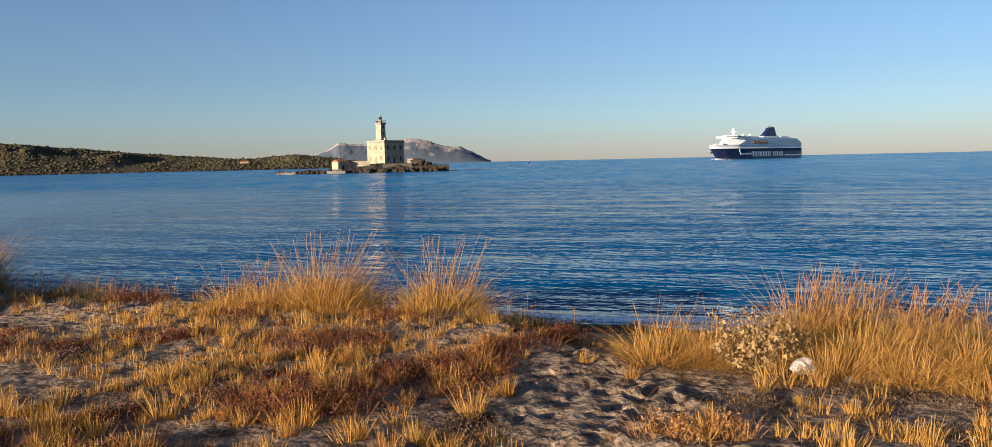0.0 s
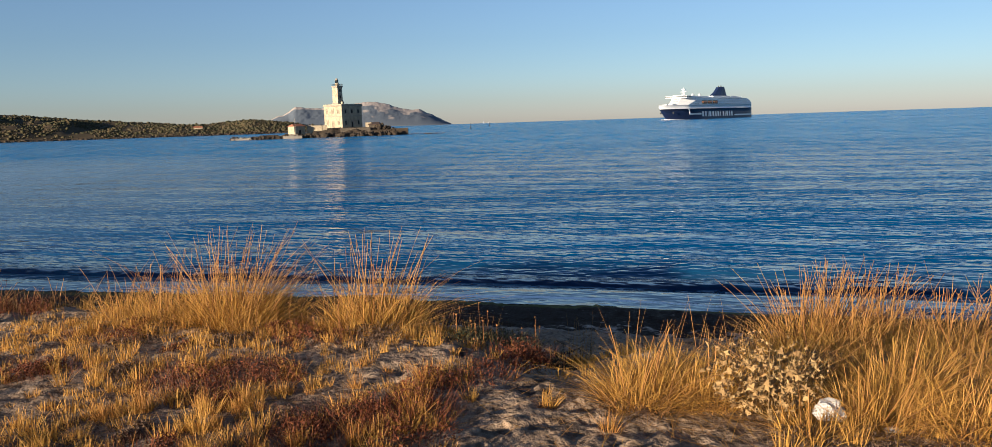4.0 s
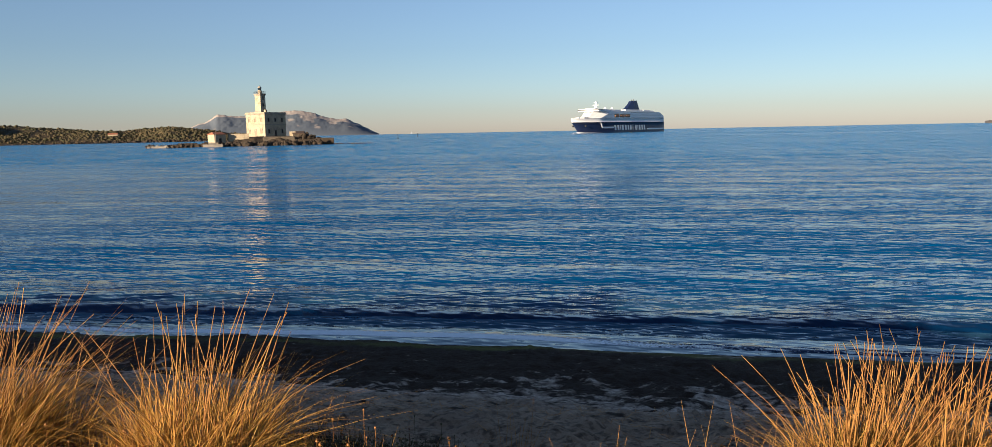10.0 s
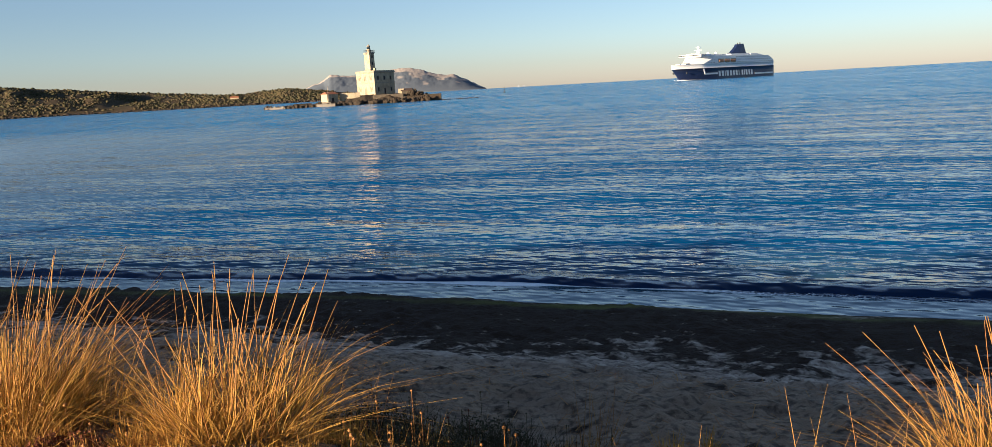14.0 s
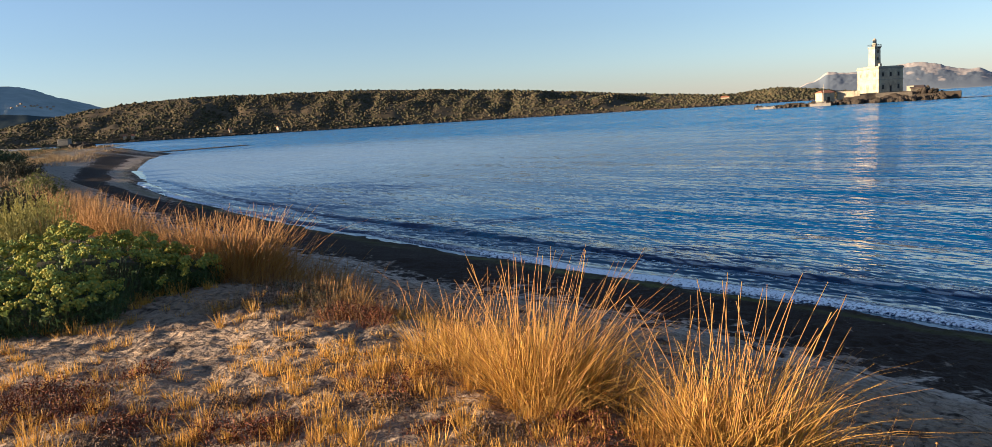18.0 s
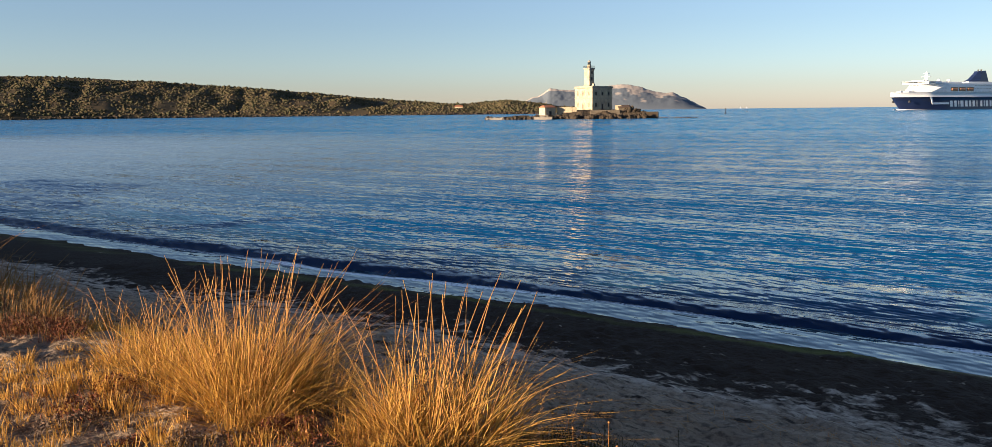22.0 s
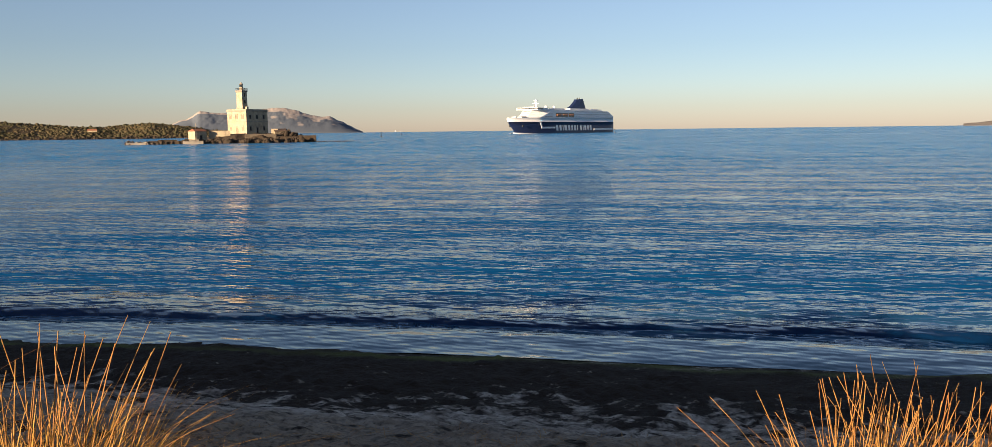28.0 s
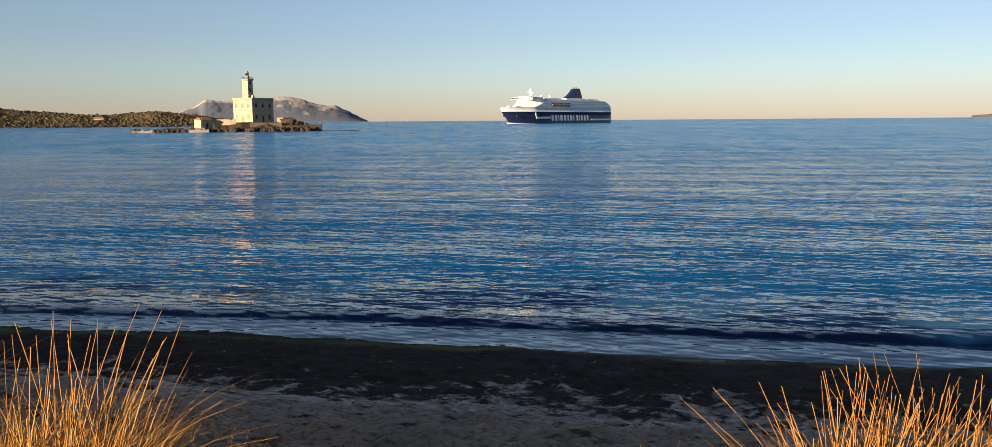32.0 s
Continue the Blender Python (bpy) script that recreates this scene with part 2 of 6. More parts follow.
        tex, tilt, grown = nodes.new("ShaderNodeTexNoise"), nodes.new("ShaderNodeVectorMath"), nodes.new("ShaderNodeVectorMath")
        tex.inputs["Scale"].default_value, tex.inputs["Detail"].default_value = 1.0, 2.0
        links.new(place.outputs[0], tex.inputs["Vector"])
        tilt.operation, grown.operation = "MULTIPLY_ADD", "SCALE"
        k = amount * strength
        tilt.inputs[1].default_value, tilt.inputs[2].default_value = (k * 0.5, k, 0), (-0.25 * k, -0.5 * k, 0)
        links.new(tex.outputs["Color"], tilt.inputs[0])
        grows = nodes.new("ShaderNodeMapRange")
        grows.inputs["From Min"].default_value, grows.inputs["From Max"].default_value = start, full
        links.new(reach.outputs["Value"], grows.inputs["Value"])
        links.new(tilt.outputs[0], grown.inputs[0])
        links.new(grows.outputs[0], grown.inputs["Scale"])
        both = nodes.new("ShaderNodeVectorMath")
        links.new(swayed.outputs[0], both.inputs[0])
        links.new(grown.outputs[0], both.inputs[1])
        swayed = both
    # the head of the bay is sheltered and lies smoother
    lee, shelter = nodes.new("ShaderNodeVectorMath"), nodes.new("ShaderNodeMapRange")
    lee.operation = "DISTANCE"
    links.new(where, lee.inputs[0])
    lee.inputs[1].default_value = (-105, 70, 0)
    shelter.inputs["From Min"].default_value, shelter.inputs["From Max"].default_value = 35.0, 100.0
    shelter.inputs["To Min"].default_value, shelter.inputs["To Max"].default_value = 0.14, 1.0
    links.new(lee.outputs["Value"], shelter.inputs["Value"])
    calmed, smoother = nodes.new("ShaderNodeVectorMath"), nodes.new("ShaderNodeMath")
    calmed.operation, smoother.operation = "SCALE", "MULTIPLY"
    # normals tilted towards the viewpoint, more further out, to fit the camera's view
    front, view_tilt_span, view_tilt, sloped = nodes.new("ShaderNodeVectorMath"), nodes.new("ShaderNodeMapRange"), nodes.new("ShaderNodeVectorMath"), nodes.new("ShaderNodeVectorMath")
    front.operation, view_tilt.operation = "NORMALIZE", "SCALE"
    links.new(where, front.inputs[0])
    view_tilt_span.inputs["From Min"].default_value, view_tilt_span.inputs["From Max"].default_value = 20.0, 190.0
    view_tilt_span.inputs["To Min"].default_value, view_tilt_span.inputs["To Max"].default_value = -0.085 * strength, -0.13 * strength
    links.new(reach.outputs["Value"], view_tilt_span.inputs["Value"])
    links.new(front.outputs[0], view_tilt.inputs[0])
    links.new(view_tilt_span.outputs[0], view_tilt.inputs["Scale"])
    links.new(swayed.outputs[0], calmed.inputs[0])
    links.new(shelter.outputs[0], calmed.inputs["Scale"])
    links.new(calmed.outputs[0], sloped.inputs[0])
    links.new(view_tilt.outputs[0], sloped.inputs[1])
    # long smooth slicks far out
    lane, film, slick, outer = nodes.new("ShaderNodeMapping"), nodes.new("ShaderNodeTexNoise"), nodes.new("ShaderNodeMapRange"), nodes.new("ShaderNodeMapRange")
    lane.vector_type = "TEXTURE"
    lane.inputs["Rotation"].default_value, lane.inputs["Scale"].default_value = (0, 0, radians(-14)), (330, 60, 60)
    links.new(where, lane.inputs["Vector"])
    links.new(lane.outputs[0], film.inputs["Vector"])
    film.inputs["Scale"].default_value, film.inputs["Detail"].default_value = 1.0, 3.0
    slick.inputs["From Min"].default_value, slick.inputs["From Max"].default_value = 0.56, 0.62
    links.new(film.outputs["Fac"], slick.inputs["Value"])
    outer.inputs["From Min"].default_value, outer.inputs["From Max"].default_value = 150.0, 260.0
    outer.inputs["To Max"].default_value = 0.65
    links.new(reach.outputs["Value"], outer.inputs["Value"])
    still, keeps, flattened = nodes.new("ShaderNodeMath"), nodes.new("ShaderNodeMath"), nodes.new("ShaderNodeVectorMath")
    still.operation, keeps.operation, flattened.operation = "MULTIPLY", "SUBTRACT", "SCALE"
    links.new(slick.outputs[0], still.inputs[0])
    links.new(outer.outputs[0], still.inputs[1])
    keeps.inputs[0].default_value = 1.0
    links.new(still.outputs[0], keeps.inputs[1])
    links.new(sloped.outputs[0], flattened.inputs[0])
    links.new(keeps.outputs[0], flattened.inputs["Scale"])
    links.new(total.outputs[0], smoother.inputs[0])
    links.new(shelter.outputs[0], smoother.inputs[1])
    links.new(smoother.outputs[0], bsdf.inputs["Roughness"])
    # body colour is darker near the beach, brighter blue further out
    body_span, body = nodes.new("ShaderNodeMapRange"), nodes.new("ShaderNodeMix")
    body_span.inputs["From Min"].default_value, body_span.inputs["From Max"].default_value = 50.0, 170.0
    links.new(reach.outputs["Value"], body_span.inputs["Value"])
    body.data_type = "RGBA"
    links.new(body_span.outputs[0], body.inputs["Factor"])
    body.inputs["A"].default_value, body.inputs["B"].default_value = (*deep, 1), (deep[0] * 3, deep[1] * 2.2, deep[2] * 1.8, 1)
    # paler body colour at the head of the bay stands in for reflected sky
    sandy = nodes.new("ShaderNodeMix")
    sandy.data_type = "RGBA"
    sandy.inputs["A"].default_value = (0.24, 0.32, 0.345, 1)
    links.new(shelter.outputs[0], sandy.inputs["Factor"])
    links.new(body.outputs["Result"], sandy.inputs["B"])
    # the water along the beach is shallow over pale sand
    edge, off, margin = nodes.new("ShaderNodeVectorMath"), nodes.new("ShaderNodeMapRange"), nodes.new("ShaderNodeMix")
    edge.operation, margin.data_type = "DOT_PRODUCT", "RGBA"
    edge.inputs[1].default_value = (0.327, 0.945, 0)
    links.new(nodes.new("ShaderNodeNewGeometry").outputs["Position"], edge.inputs[0])
    off.inputs["From Min"].default_value, off.inputs["From Max"].default_value = 19.6, 25.5
    links.new(edge.outputs["Value"], off.inputs["Value"])
    links.new(off.outputs[0], margin.inputs["Factor"])
    margin.inputs["A"].default_value = (0.035, 0.085, 0.125, 1)
    links.new(sandy.outputs["Result"], margin.inputs["B"])
    if not foam:
        links.new(margin.outputs["Result"], bsdf.inputs["Base Color"])
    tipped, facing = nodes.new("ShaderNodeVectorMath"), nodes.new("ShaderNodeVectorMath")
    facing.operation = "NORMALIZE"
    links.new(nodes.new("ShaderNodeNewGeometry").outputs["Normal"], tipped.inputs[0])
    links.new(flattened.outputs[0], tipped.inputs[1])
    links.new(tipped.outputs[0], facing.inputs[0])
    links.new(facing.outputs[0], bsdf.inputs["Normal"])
    if foam:
        tex = nodes.new("ShaderNodeTexNoise")
        tex.inputs["Scale"].default_value, tex.inputs["Detail"].default_value = 17.0, 9.0
        links.new(where, tex.inputs["Vector"])
        att = nodes.new("ShaderNodeAttribute")
        att.attribute_name = "foam"
        add = nodes.new("ShaderNodeMath")
        add.operation = "ADD"
        links.new(tex.outputs["Fac"], add.inputs[0])
        links.new(att.outputs["Fac"], add.inputs[1])
        span = nodes.new("ShaderNodeMapRange")
        span.inputs["From Min"].default_value, span.inputs["From Max"].default_value = 1.04, 1.26
        links.new(add.outputs[0], span.inputs["Value"])
        white, both = nodes.new("ShaderNodeBsdfDiffuse"), nodes.new("ShaderNodeMixShader")
        white.inputs["Color"].default_value = (0.88, 0.90, 0.91, 1)
        links.new(span.outputs[0], both.inputs[0])
        links.new(bsdf.outputs[0], both.inputs[1])
        links.new(white.outputs[0], both.inputs[2])
        links.new(both.outputs[0], nodes["Material Output"].inputs["Surface"])
    return m


def ground_material():
    """Pale sand with grains and litter, paler again to lift the shaded beach slope, under a mat of dead sea grass where
    "weed" is high.
    """
    m = bpy.data.materials.new("sand")
    m.use_nodes = True
    nodes, links = m.node_tree.nodes, m.node_tree.links
    bsdf = nodes["Principled BSDF"]
    bsdf.inputs["Roughness"].default_value = 0.95
    bsdf.inputs["Specular IOR Level"].default_value = 0.15
    where = nodes.new("ShaderNodeTexCoord").outputs["Object"]

    def noise_at(scale, detail=6.0):
        n = nodes.new("ShaderNodeTexNoise")
        n.inputs["Scale"].default_value, n.inputs["Detail"].default_value = scale, detail
        links.new(where, n.inputs["Vector"])
        return n.outputs["Fac"]

    def blend(fac, a, b):
        n = nodes.new("ShaderNodeMix")
        n.data_type = "RGBA"
        links.new(fac, n.inputs["Factor"])
        for key, c in (("A", a), ("B", b)):
            if isinstance(c, tuple):
                n.inputs[key].default_value = (*c, 1)
            else:
                links.new(c, n.inputs[key])
        return n.outputs["Result"]

    def steep(value, low, high):
        n = nodes.new("ShaderNodeMapRange")
        n.inputs["From Min"].default_value, n.inputs["From Max"].default_value = low, high
        links.new(value, n.inputs["Value"])
        return n.outputs[0]

    def attribute(name):
        n = nodes.new("ShaderNodeAttribute")
        n.attribute_name = name
        return n.outputs["Fac"]
    sand = blend(steep(noise_at(1.3), 0.35, 0.7), (0.32, 0.222, 0.134), (0.225, 0.156, 0.097))
    sand = blend(steep(noise_at(160, 3), 0.55, 0.75), sand, (0.10, 0.07, 0.05))
    litter = blend(steep(noise_at(14), 0.49, 0.62), sand, (0.085, 0.058, 0.035))
    matted = nodes.new("ShaderNodeMath")
    matted.operation = "MULTIPLY_ADD"
    links.new(noise_at(9, 8), matted.inputs[0])
    matted.inputs[1].default_value = 1.6
    links.new(attribute("mat"), matted.inputs[2])
    litter = blend(steep(matted.outputs[0], 1.05, 1.4), litter, blend(noise_at(40, 4), (0.115, 0.062, 0.03), (0.05, 0.03, 0.017)))
    turf = blend(steep(noise_at(0.6), 0.3, 0.7), (0.11, 0.09, 0.04), (0.06, 0.065, 0.025))
    weed = blend(noise_at(30), (0.014, 0.009, 0.006), (0.050, 0.031, 0.019))
    # greyer sand tone blended in along the far beach
    litter = blend(attribute("dry"), litter, blend(noise_at(0.5), (0.30, 0.25, 0.195), (0.22, 0.185, 0.145)))
    colour = blend(attribute("turf"), litter, turf)
    # pale and dark crumbs lift the shaded slope and imitate shade in its pits
    crumbs = blend(steep(noise_at(5.5, 9), 0.42, 0.62), (0.25, 0.192, 0.145), (0.52, 0.425, 0.33))
    crumbs = blend(steep(noise_at(26, 5), 0.61, 0.69), crumbs, (0.08, 0.058, 0.042))
    lifted_sand = blend(steep(attribute("weed"), 0.02, 0.2), colour, crumbs)
    mixed = nodes.new("ShaderNodeMath")
    mixed.operation = "MULTIPLY_ADD"
    links.new(noise_at(2.4, 10), mixed.inputs[0])
    mixed.inputs[1].default_value = 1.7
    links.new(attribute("weed"), mixed.inputs[2])
    torn = nodes.new("ShaderNodeMath")
    torn.operation = "MULTIPLY_ADD"
    links.new(noise_at(9.0, 8), torn.inputs[0])
    torn.inputs[1].default_value = 0.9
    links.new(mixed.outputs[0], torn.inputs[2])
    colour = blend(steep(torn.outputs[0], 1.5, 1.74), lifted_sand, weed)
    colour = blend(attribute("algae"), colour, (0.12, 0.125, 0.03))
    links.new(colour, bsdf.inputs["Base Color"])
    b, c = nodes.new("ShaderNodeBump"), nodes.new("ShaderNodeBump")
    b.inputs["Strength"].default_value, b.inputs["Distance"].default_value = 0.5, 0.004
    c.inputs["Strength"].default_value, c.inputs["Distance"].default_value = 0.9, 0.09
    links.new(noise_at(220, 2), b.inputs["Height"])
    links.new(noise_at(11, 8), c.inputs["Height"])
    links.new(b.outputs[0], c.inputs["Normal"])
    links.new(c.outputs[0], bsdf.inputs["Normal"])
    return m


def cliff_material():
    """Bare pale limestone cliffs, where "cliff" is high, above scrub slopes with haze and shade put into their
    blue-grey.
    """
    m = bpy.data.materials.new("far_limestone")
    m.use_nodes = True
    nodes, links = m.node_tree.nodes, m.node_tree.links
    bsdf = nodes["Principled BSDF"]
    bsdf.inputs["Roughness"].default_value, bsdf.inputs["Specular IOR Level"].default_value = 1.0, 0.0
    where = nodes.new("ShaderNodeTexCoord").outputs["Object"]
    att = nodes.new("ShaderNodeAttribute")
    att.attribute_name = "cliff"
    streaks = nodes.new("ShaderNodeTexNoise")
    streaks.inputs["Scale"].default_value, streaks.inputs["Detail"].default_value = 0.016, 9.0
    links.new(where, streaks.inputs["Vector"])
    add, span = nodes.new("ShaderNodeMath"), nodes.new("ShaderNodeMapRange")
    links.new(att.outputs["Fac"], add.inputs[0])
    links.new(streaks.outputs["Fac"], add.inputs[1])
    span.inputs["From Min"].default_value, span.inputs["From Max"].default_value = 1.02, 1.17
    links.new(add.outputs[0], span.inputs["Value"])
    mix = nodes.new("ShaderNodeMix")
    mix.data_type = "RGBA"
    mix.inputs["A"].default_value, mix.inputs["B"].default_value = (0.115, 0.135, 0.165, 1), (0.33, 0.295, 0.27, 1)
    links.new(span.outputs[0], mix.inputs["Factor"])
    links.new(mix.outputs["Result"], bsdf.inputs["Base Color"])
    return m


SAND = ground_material()
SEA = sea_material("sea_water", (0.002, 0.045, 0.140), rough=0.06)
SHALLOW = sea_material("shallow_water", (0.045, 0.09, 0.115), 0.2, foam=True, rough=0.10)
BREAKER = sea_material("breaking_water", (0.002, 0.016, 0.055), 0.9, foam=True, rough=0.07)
STRAW = material("dry_straw", (0.50, 0.264, 0.044), 0.6, island=(0.28, 0.124, 0.025), translucent=0.25, scale=2, fine=20)
# dark leaf colour stands in for shade at the tussocks' feet
SHADED_LEAF = material("shaded_leaf", (0.27, 0.135, 0.034), 0.7, island=(0.12, 0.058, 0.018), translucent=0.1, scale=2, fine=20)
# muted colour holds the shade on the far dune and in the hollow
SHADED_GRASS = material("shaded_grass", (0.27, 0.18, 0.075), 0.8, island=(0.16, 0.105, 0.045), scale=0.3, fine=4)
STALK = material("pale_stalk", (0.465, 0.248, 0.056), 0.6, island=(0.27, 0.116, 0.028), translucent=0.15, scale=2, fine=20)
YELLOWED = material("yellowed_grass", (0.61, 0.355, 0.056), 0.65, island=(0.37, 0.188, 0.034), translucent=0.3, scale=2, fine=20)
TWIG = material("dead_twigs", (0.15, 0.092, 0.052), 0.85, island=(0.075, 0.046, 0.028), scale=3, fine=30)
RUSSET = material("russet_twigs", (0.19, 0.054, 0.014), 0.8, island=(0.068, 0.022, 0.009), scale=3, fine=30)
SCRUB = material("hill_scrub", (0.040, 0.045, 0.022), 0.95, other=(0.050, 0.047, 0.026), island=(0.078, 0.062, 0.035), scale=0.1, fine=0.8, spec=0.05)
HILL = material("hill_soil", (0.098, 0.070, 0.041), 1.0, other=(0.052, 0.047, 0.030), scale=0.014, fine=0.2, spec=0.05)
PALE_WINDOW = material("pale_window", (0.26, 0.22, 0.155), 0.8, other=(0.16, 0.13, 0.09), scale=1, fine=6)
ROCK = material("sea_rock", (0.058, 0.043, 0.028), 0.9, other=(0.018, 0.014, 0.010), scale=0.4, fine=3, bump=0.8, bump_size=0.3)
PLASTER = material("old_plaster", (0.46, 0.395, 0.27), 0.9, other=(0.225, 0.185, 0.13), scale=0.45, fine=2.2, bump=0.3, bump_size=0.03, pick=0.5)
STONE = material("pale_stone", (0.33, 0.29, 0.235), 0.9, other=(0.19, 0.165, 0.128), scale=0.6, fine=5, bump=0.4, bump_size=0.03)
# near-black stands in for shade inside windows and doorways; also used for posts
DARK = material("dark_opening", (0.03, 0.028, 0.026), 0.7, scale=1, fine=4)
TILE = material("roof_tile", (0.29, 0.118, 0.060), 0.85, other=(0.19, 0.085, 0.05), scale=0.8, fine=5)
MASONRY = material("dark_masonry", (0.12, 0.10, 0.075), 0.95, other=(0.05, 0.042, 0.033), scale=0.7, fine=3, bump=0.6, bump_size=0.15)
OLD_TILE = material("weathered_tile", (0.085, 0.055, 0.040), 0.9, other=(0.05, 0.036, 0.028), scale=0.8, fine=5)
CONCRETE = material("concrete", (0.26, 0.235, 0.195), 0.9, other=(0.14, 0.128, 0.108), scale=0.5, fine=4)
IRON = material("dark_iron", (0.05, 0.05, 0.05), 0.5, metal=0.6, scale=2, fine=8)
WHITE = material("ship_white", (0.66, 0.68, 0.70), 0.4, other=(0.57, 0.59, 0.61), scale=0.05, fine=0.6, spec=0.4)
NAVY = material("ship_navy", (0.012, 0.022, 0.075), 0.4, other=(0.010, 0.018, 0.055), scale=0.05, fine=0.6, spec=0.4)
GLASS = material("dark_glass", (0.02, 0.025, 0.03), 0.15, spec=0.6, scale=1, fine=4)
TINTED = material("tinted_glass", (0.16, 0.17, 0.18), 0.3, spec=0.5, scale=1, fine=4)
ORANGE = material("lifeboat_orange", (0.36, 0.17, 0.09), 0.5, scale=0.3, fine=2)
# distance haze is put into the base colours of foothill and ridge
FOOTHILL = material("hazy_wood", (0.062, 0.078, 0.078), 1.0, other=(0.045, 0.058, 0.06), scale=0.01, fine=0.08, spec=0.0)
LIMESTONE = cliff_material()
HAZED_RIDGE = material("hazed_ridge", (0.38, 0.41, 0.385), 1.0, other=(0.25, 0.29, 0.275), scale=0.003, fine=0.02, spec=0.0)
GREEN_BUSH = material("green_bush", (0.0962, 0.111, 0.0259), 0.8, island=(0.148, 0.1332, 0.037), scale=2, fine=10, translucent=0.2)
YOUNG_SHOOT = material("young_shoot", (0.23, 0.215, 0.05), 0.8, island=(0.27, 0.23, 0.06), scale=2, fine=10, translucent=0.3)
THICKET = material("mastic_leaf", (0.035, 0.052, 0.018), 0.75, island=(0.06, 0.075, 0.026), scale=2, fine=10)
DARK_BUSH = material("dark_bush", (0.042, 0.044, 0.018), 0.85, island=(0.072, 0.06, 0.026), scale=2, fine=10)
FENNEL = material("fennel_leaf", (0.055, 0.092, 0.03), 0.6, island=(0.095, 0.125, 0.038), translucent=0.25, scale=3, fine=20)
BLOOM = material("fennel_bloom", (0.47, 0.39, 0.05), 0.8, island=(0.20, 0.25, 0.05), translucent=0.2, scale=8, fine=60)

# ---- ground and shore ----
SHORE = [(4800, -1700), (60, 0.0), (30, 10.2), (11.3, 16.6), (7.7, 17.8), (3.2, 19.3), (-1.0, 20.75), (-8.7, 22.9), (-17.2, 25.4), (-28, 29.0), (-45, 35.5), (-67, 46), (-93, 61.5), (-138, 92.5), (-162, 112), (-172, 121), (-200, 128), (-245, 141), (-300, 150), (-500, 205), (-900, 430), (-4800, 2300)]
PROFILE_S = (-400, -40, -6, 0, 1.2, 3.6, 4.8, 5.8, 7.9, 9.2, 10.1, 10.8, 11.6, 4000)
PROFILE_Z = (-12, -4, -0.9, 0, 0.16, 0.43, 0.66, 0.98, 1.56, 1.78, 2.08, 2.36, 2.43, 2.5)


def inland(x, y):
    """Metres from the water's edge, positive on land."""
    x, y = np.asarray(x, float), np.asarray(y, float)
    best, side = np.full(x.shape, 1e9), np.zeros(x.shape)
    for (ax, ay), (bx, by) in zip(SHORE, SHORE[1:]):
        dx, dy = bx - ax, by - ay
        u = np.clip(((x - ax) * dx + (y - ay) * dy) / (dx * dx + dy * dy), 0, 1)
        d = np.hypot(x - ax - u * dx, y - ay - u * dy)
        cross = dx * (y - ay) - dy * (x - ax)
        nearer = d < best
        best, side = np.where(nearer, d, best), np.where(nearer, np.sign(cross), side)
    return best * side


def dune_height(x, y):
    x, y = np.asarray(x, float), np.asarray(y, float)
    s = inland(x, y)
    wobble = 0.3 * grid_noise(x * 0.22, y * 0.22, 3)
    z = np.interp(np.where(s > 4, s + wobble, s), PROFILE_S, PROFILE_Z)
    z = np.where(s > 0, z * (1 - 0.45 * np.clip((-x - 45) / 25, 0, 1) * np.clip((x + 175) / 25, 0, 1)), z)
    flat = np.clip((s - 9) / 2, 0, 1)
    z = z + flat * ((0.010 + 0.007 * np.clip(-x - 3.6, 0, 1)) * fractal(x * 6.5, y * 8.5, 2, 33) + 0.05 * fractal(x * 0.45, y * 0.45, 3, 11) + 0.008 * grid_noise(x * 2.2, y * 2.2, 5))
    z = z + np.clip(s / 3, 0, 1) * ((0.024 - 0.013 * flat) * fractal(x * 3.1, y * 3.1, 3, 21) + (0.028 - 0.016 * flat) * fractal(x * 1.4, y * 1.4, 2, 25) + 0.028 * np.clip((10.5 - s) / 2, 0, 1) * fractal(x * 6.3, y * 6.3, 2, 27))
    drop = np.clip((y - 6.9) / 1.6, 0, 1)
    z = z - 0.30 * np.exp(-((x - 1.0) / 0.6) ** 2) * drop * drop * (3 - 2 * drop) * np.clip((s - 8) / 2, 0, 1)
    z = z + 1.9 * np.exp(-((x + 57) / 13) ** 2 - ((y - 28) / 5) ** 2) + 1.2 * np.exp(-((x + 110) / 30) ** 2 - ((y - 40) / 14) ** 2)
    return z


def ground_at(x, y):
    return float(dune_height(np.array([x]), np.array([y]))[0])


def steps(*spans):
    """Numbers from span to span, each (start, end, step)."""
    return np.unique(np.round(np.concatenate([np.arange(a, b, c) for a, b, c in spans]), 4))


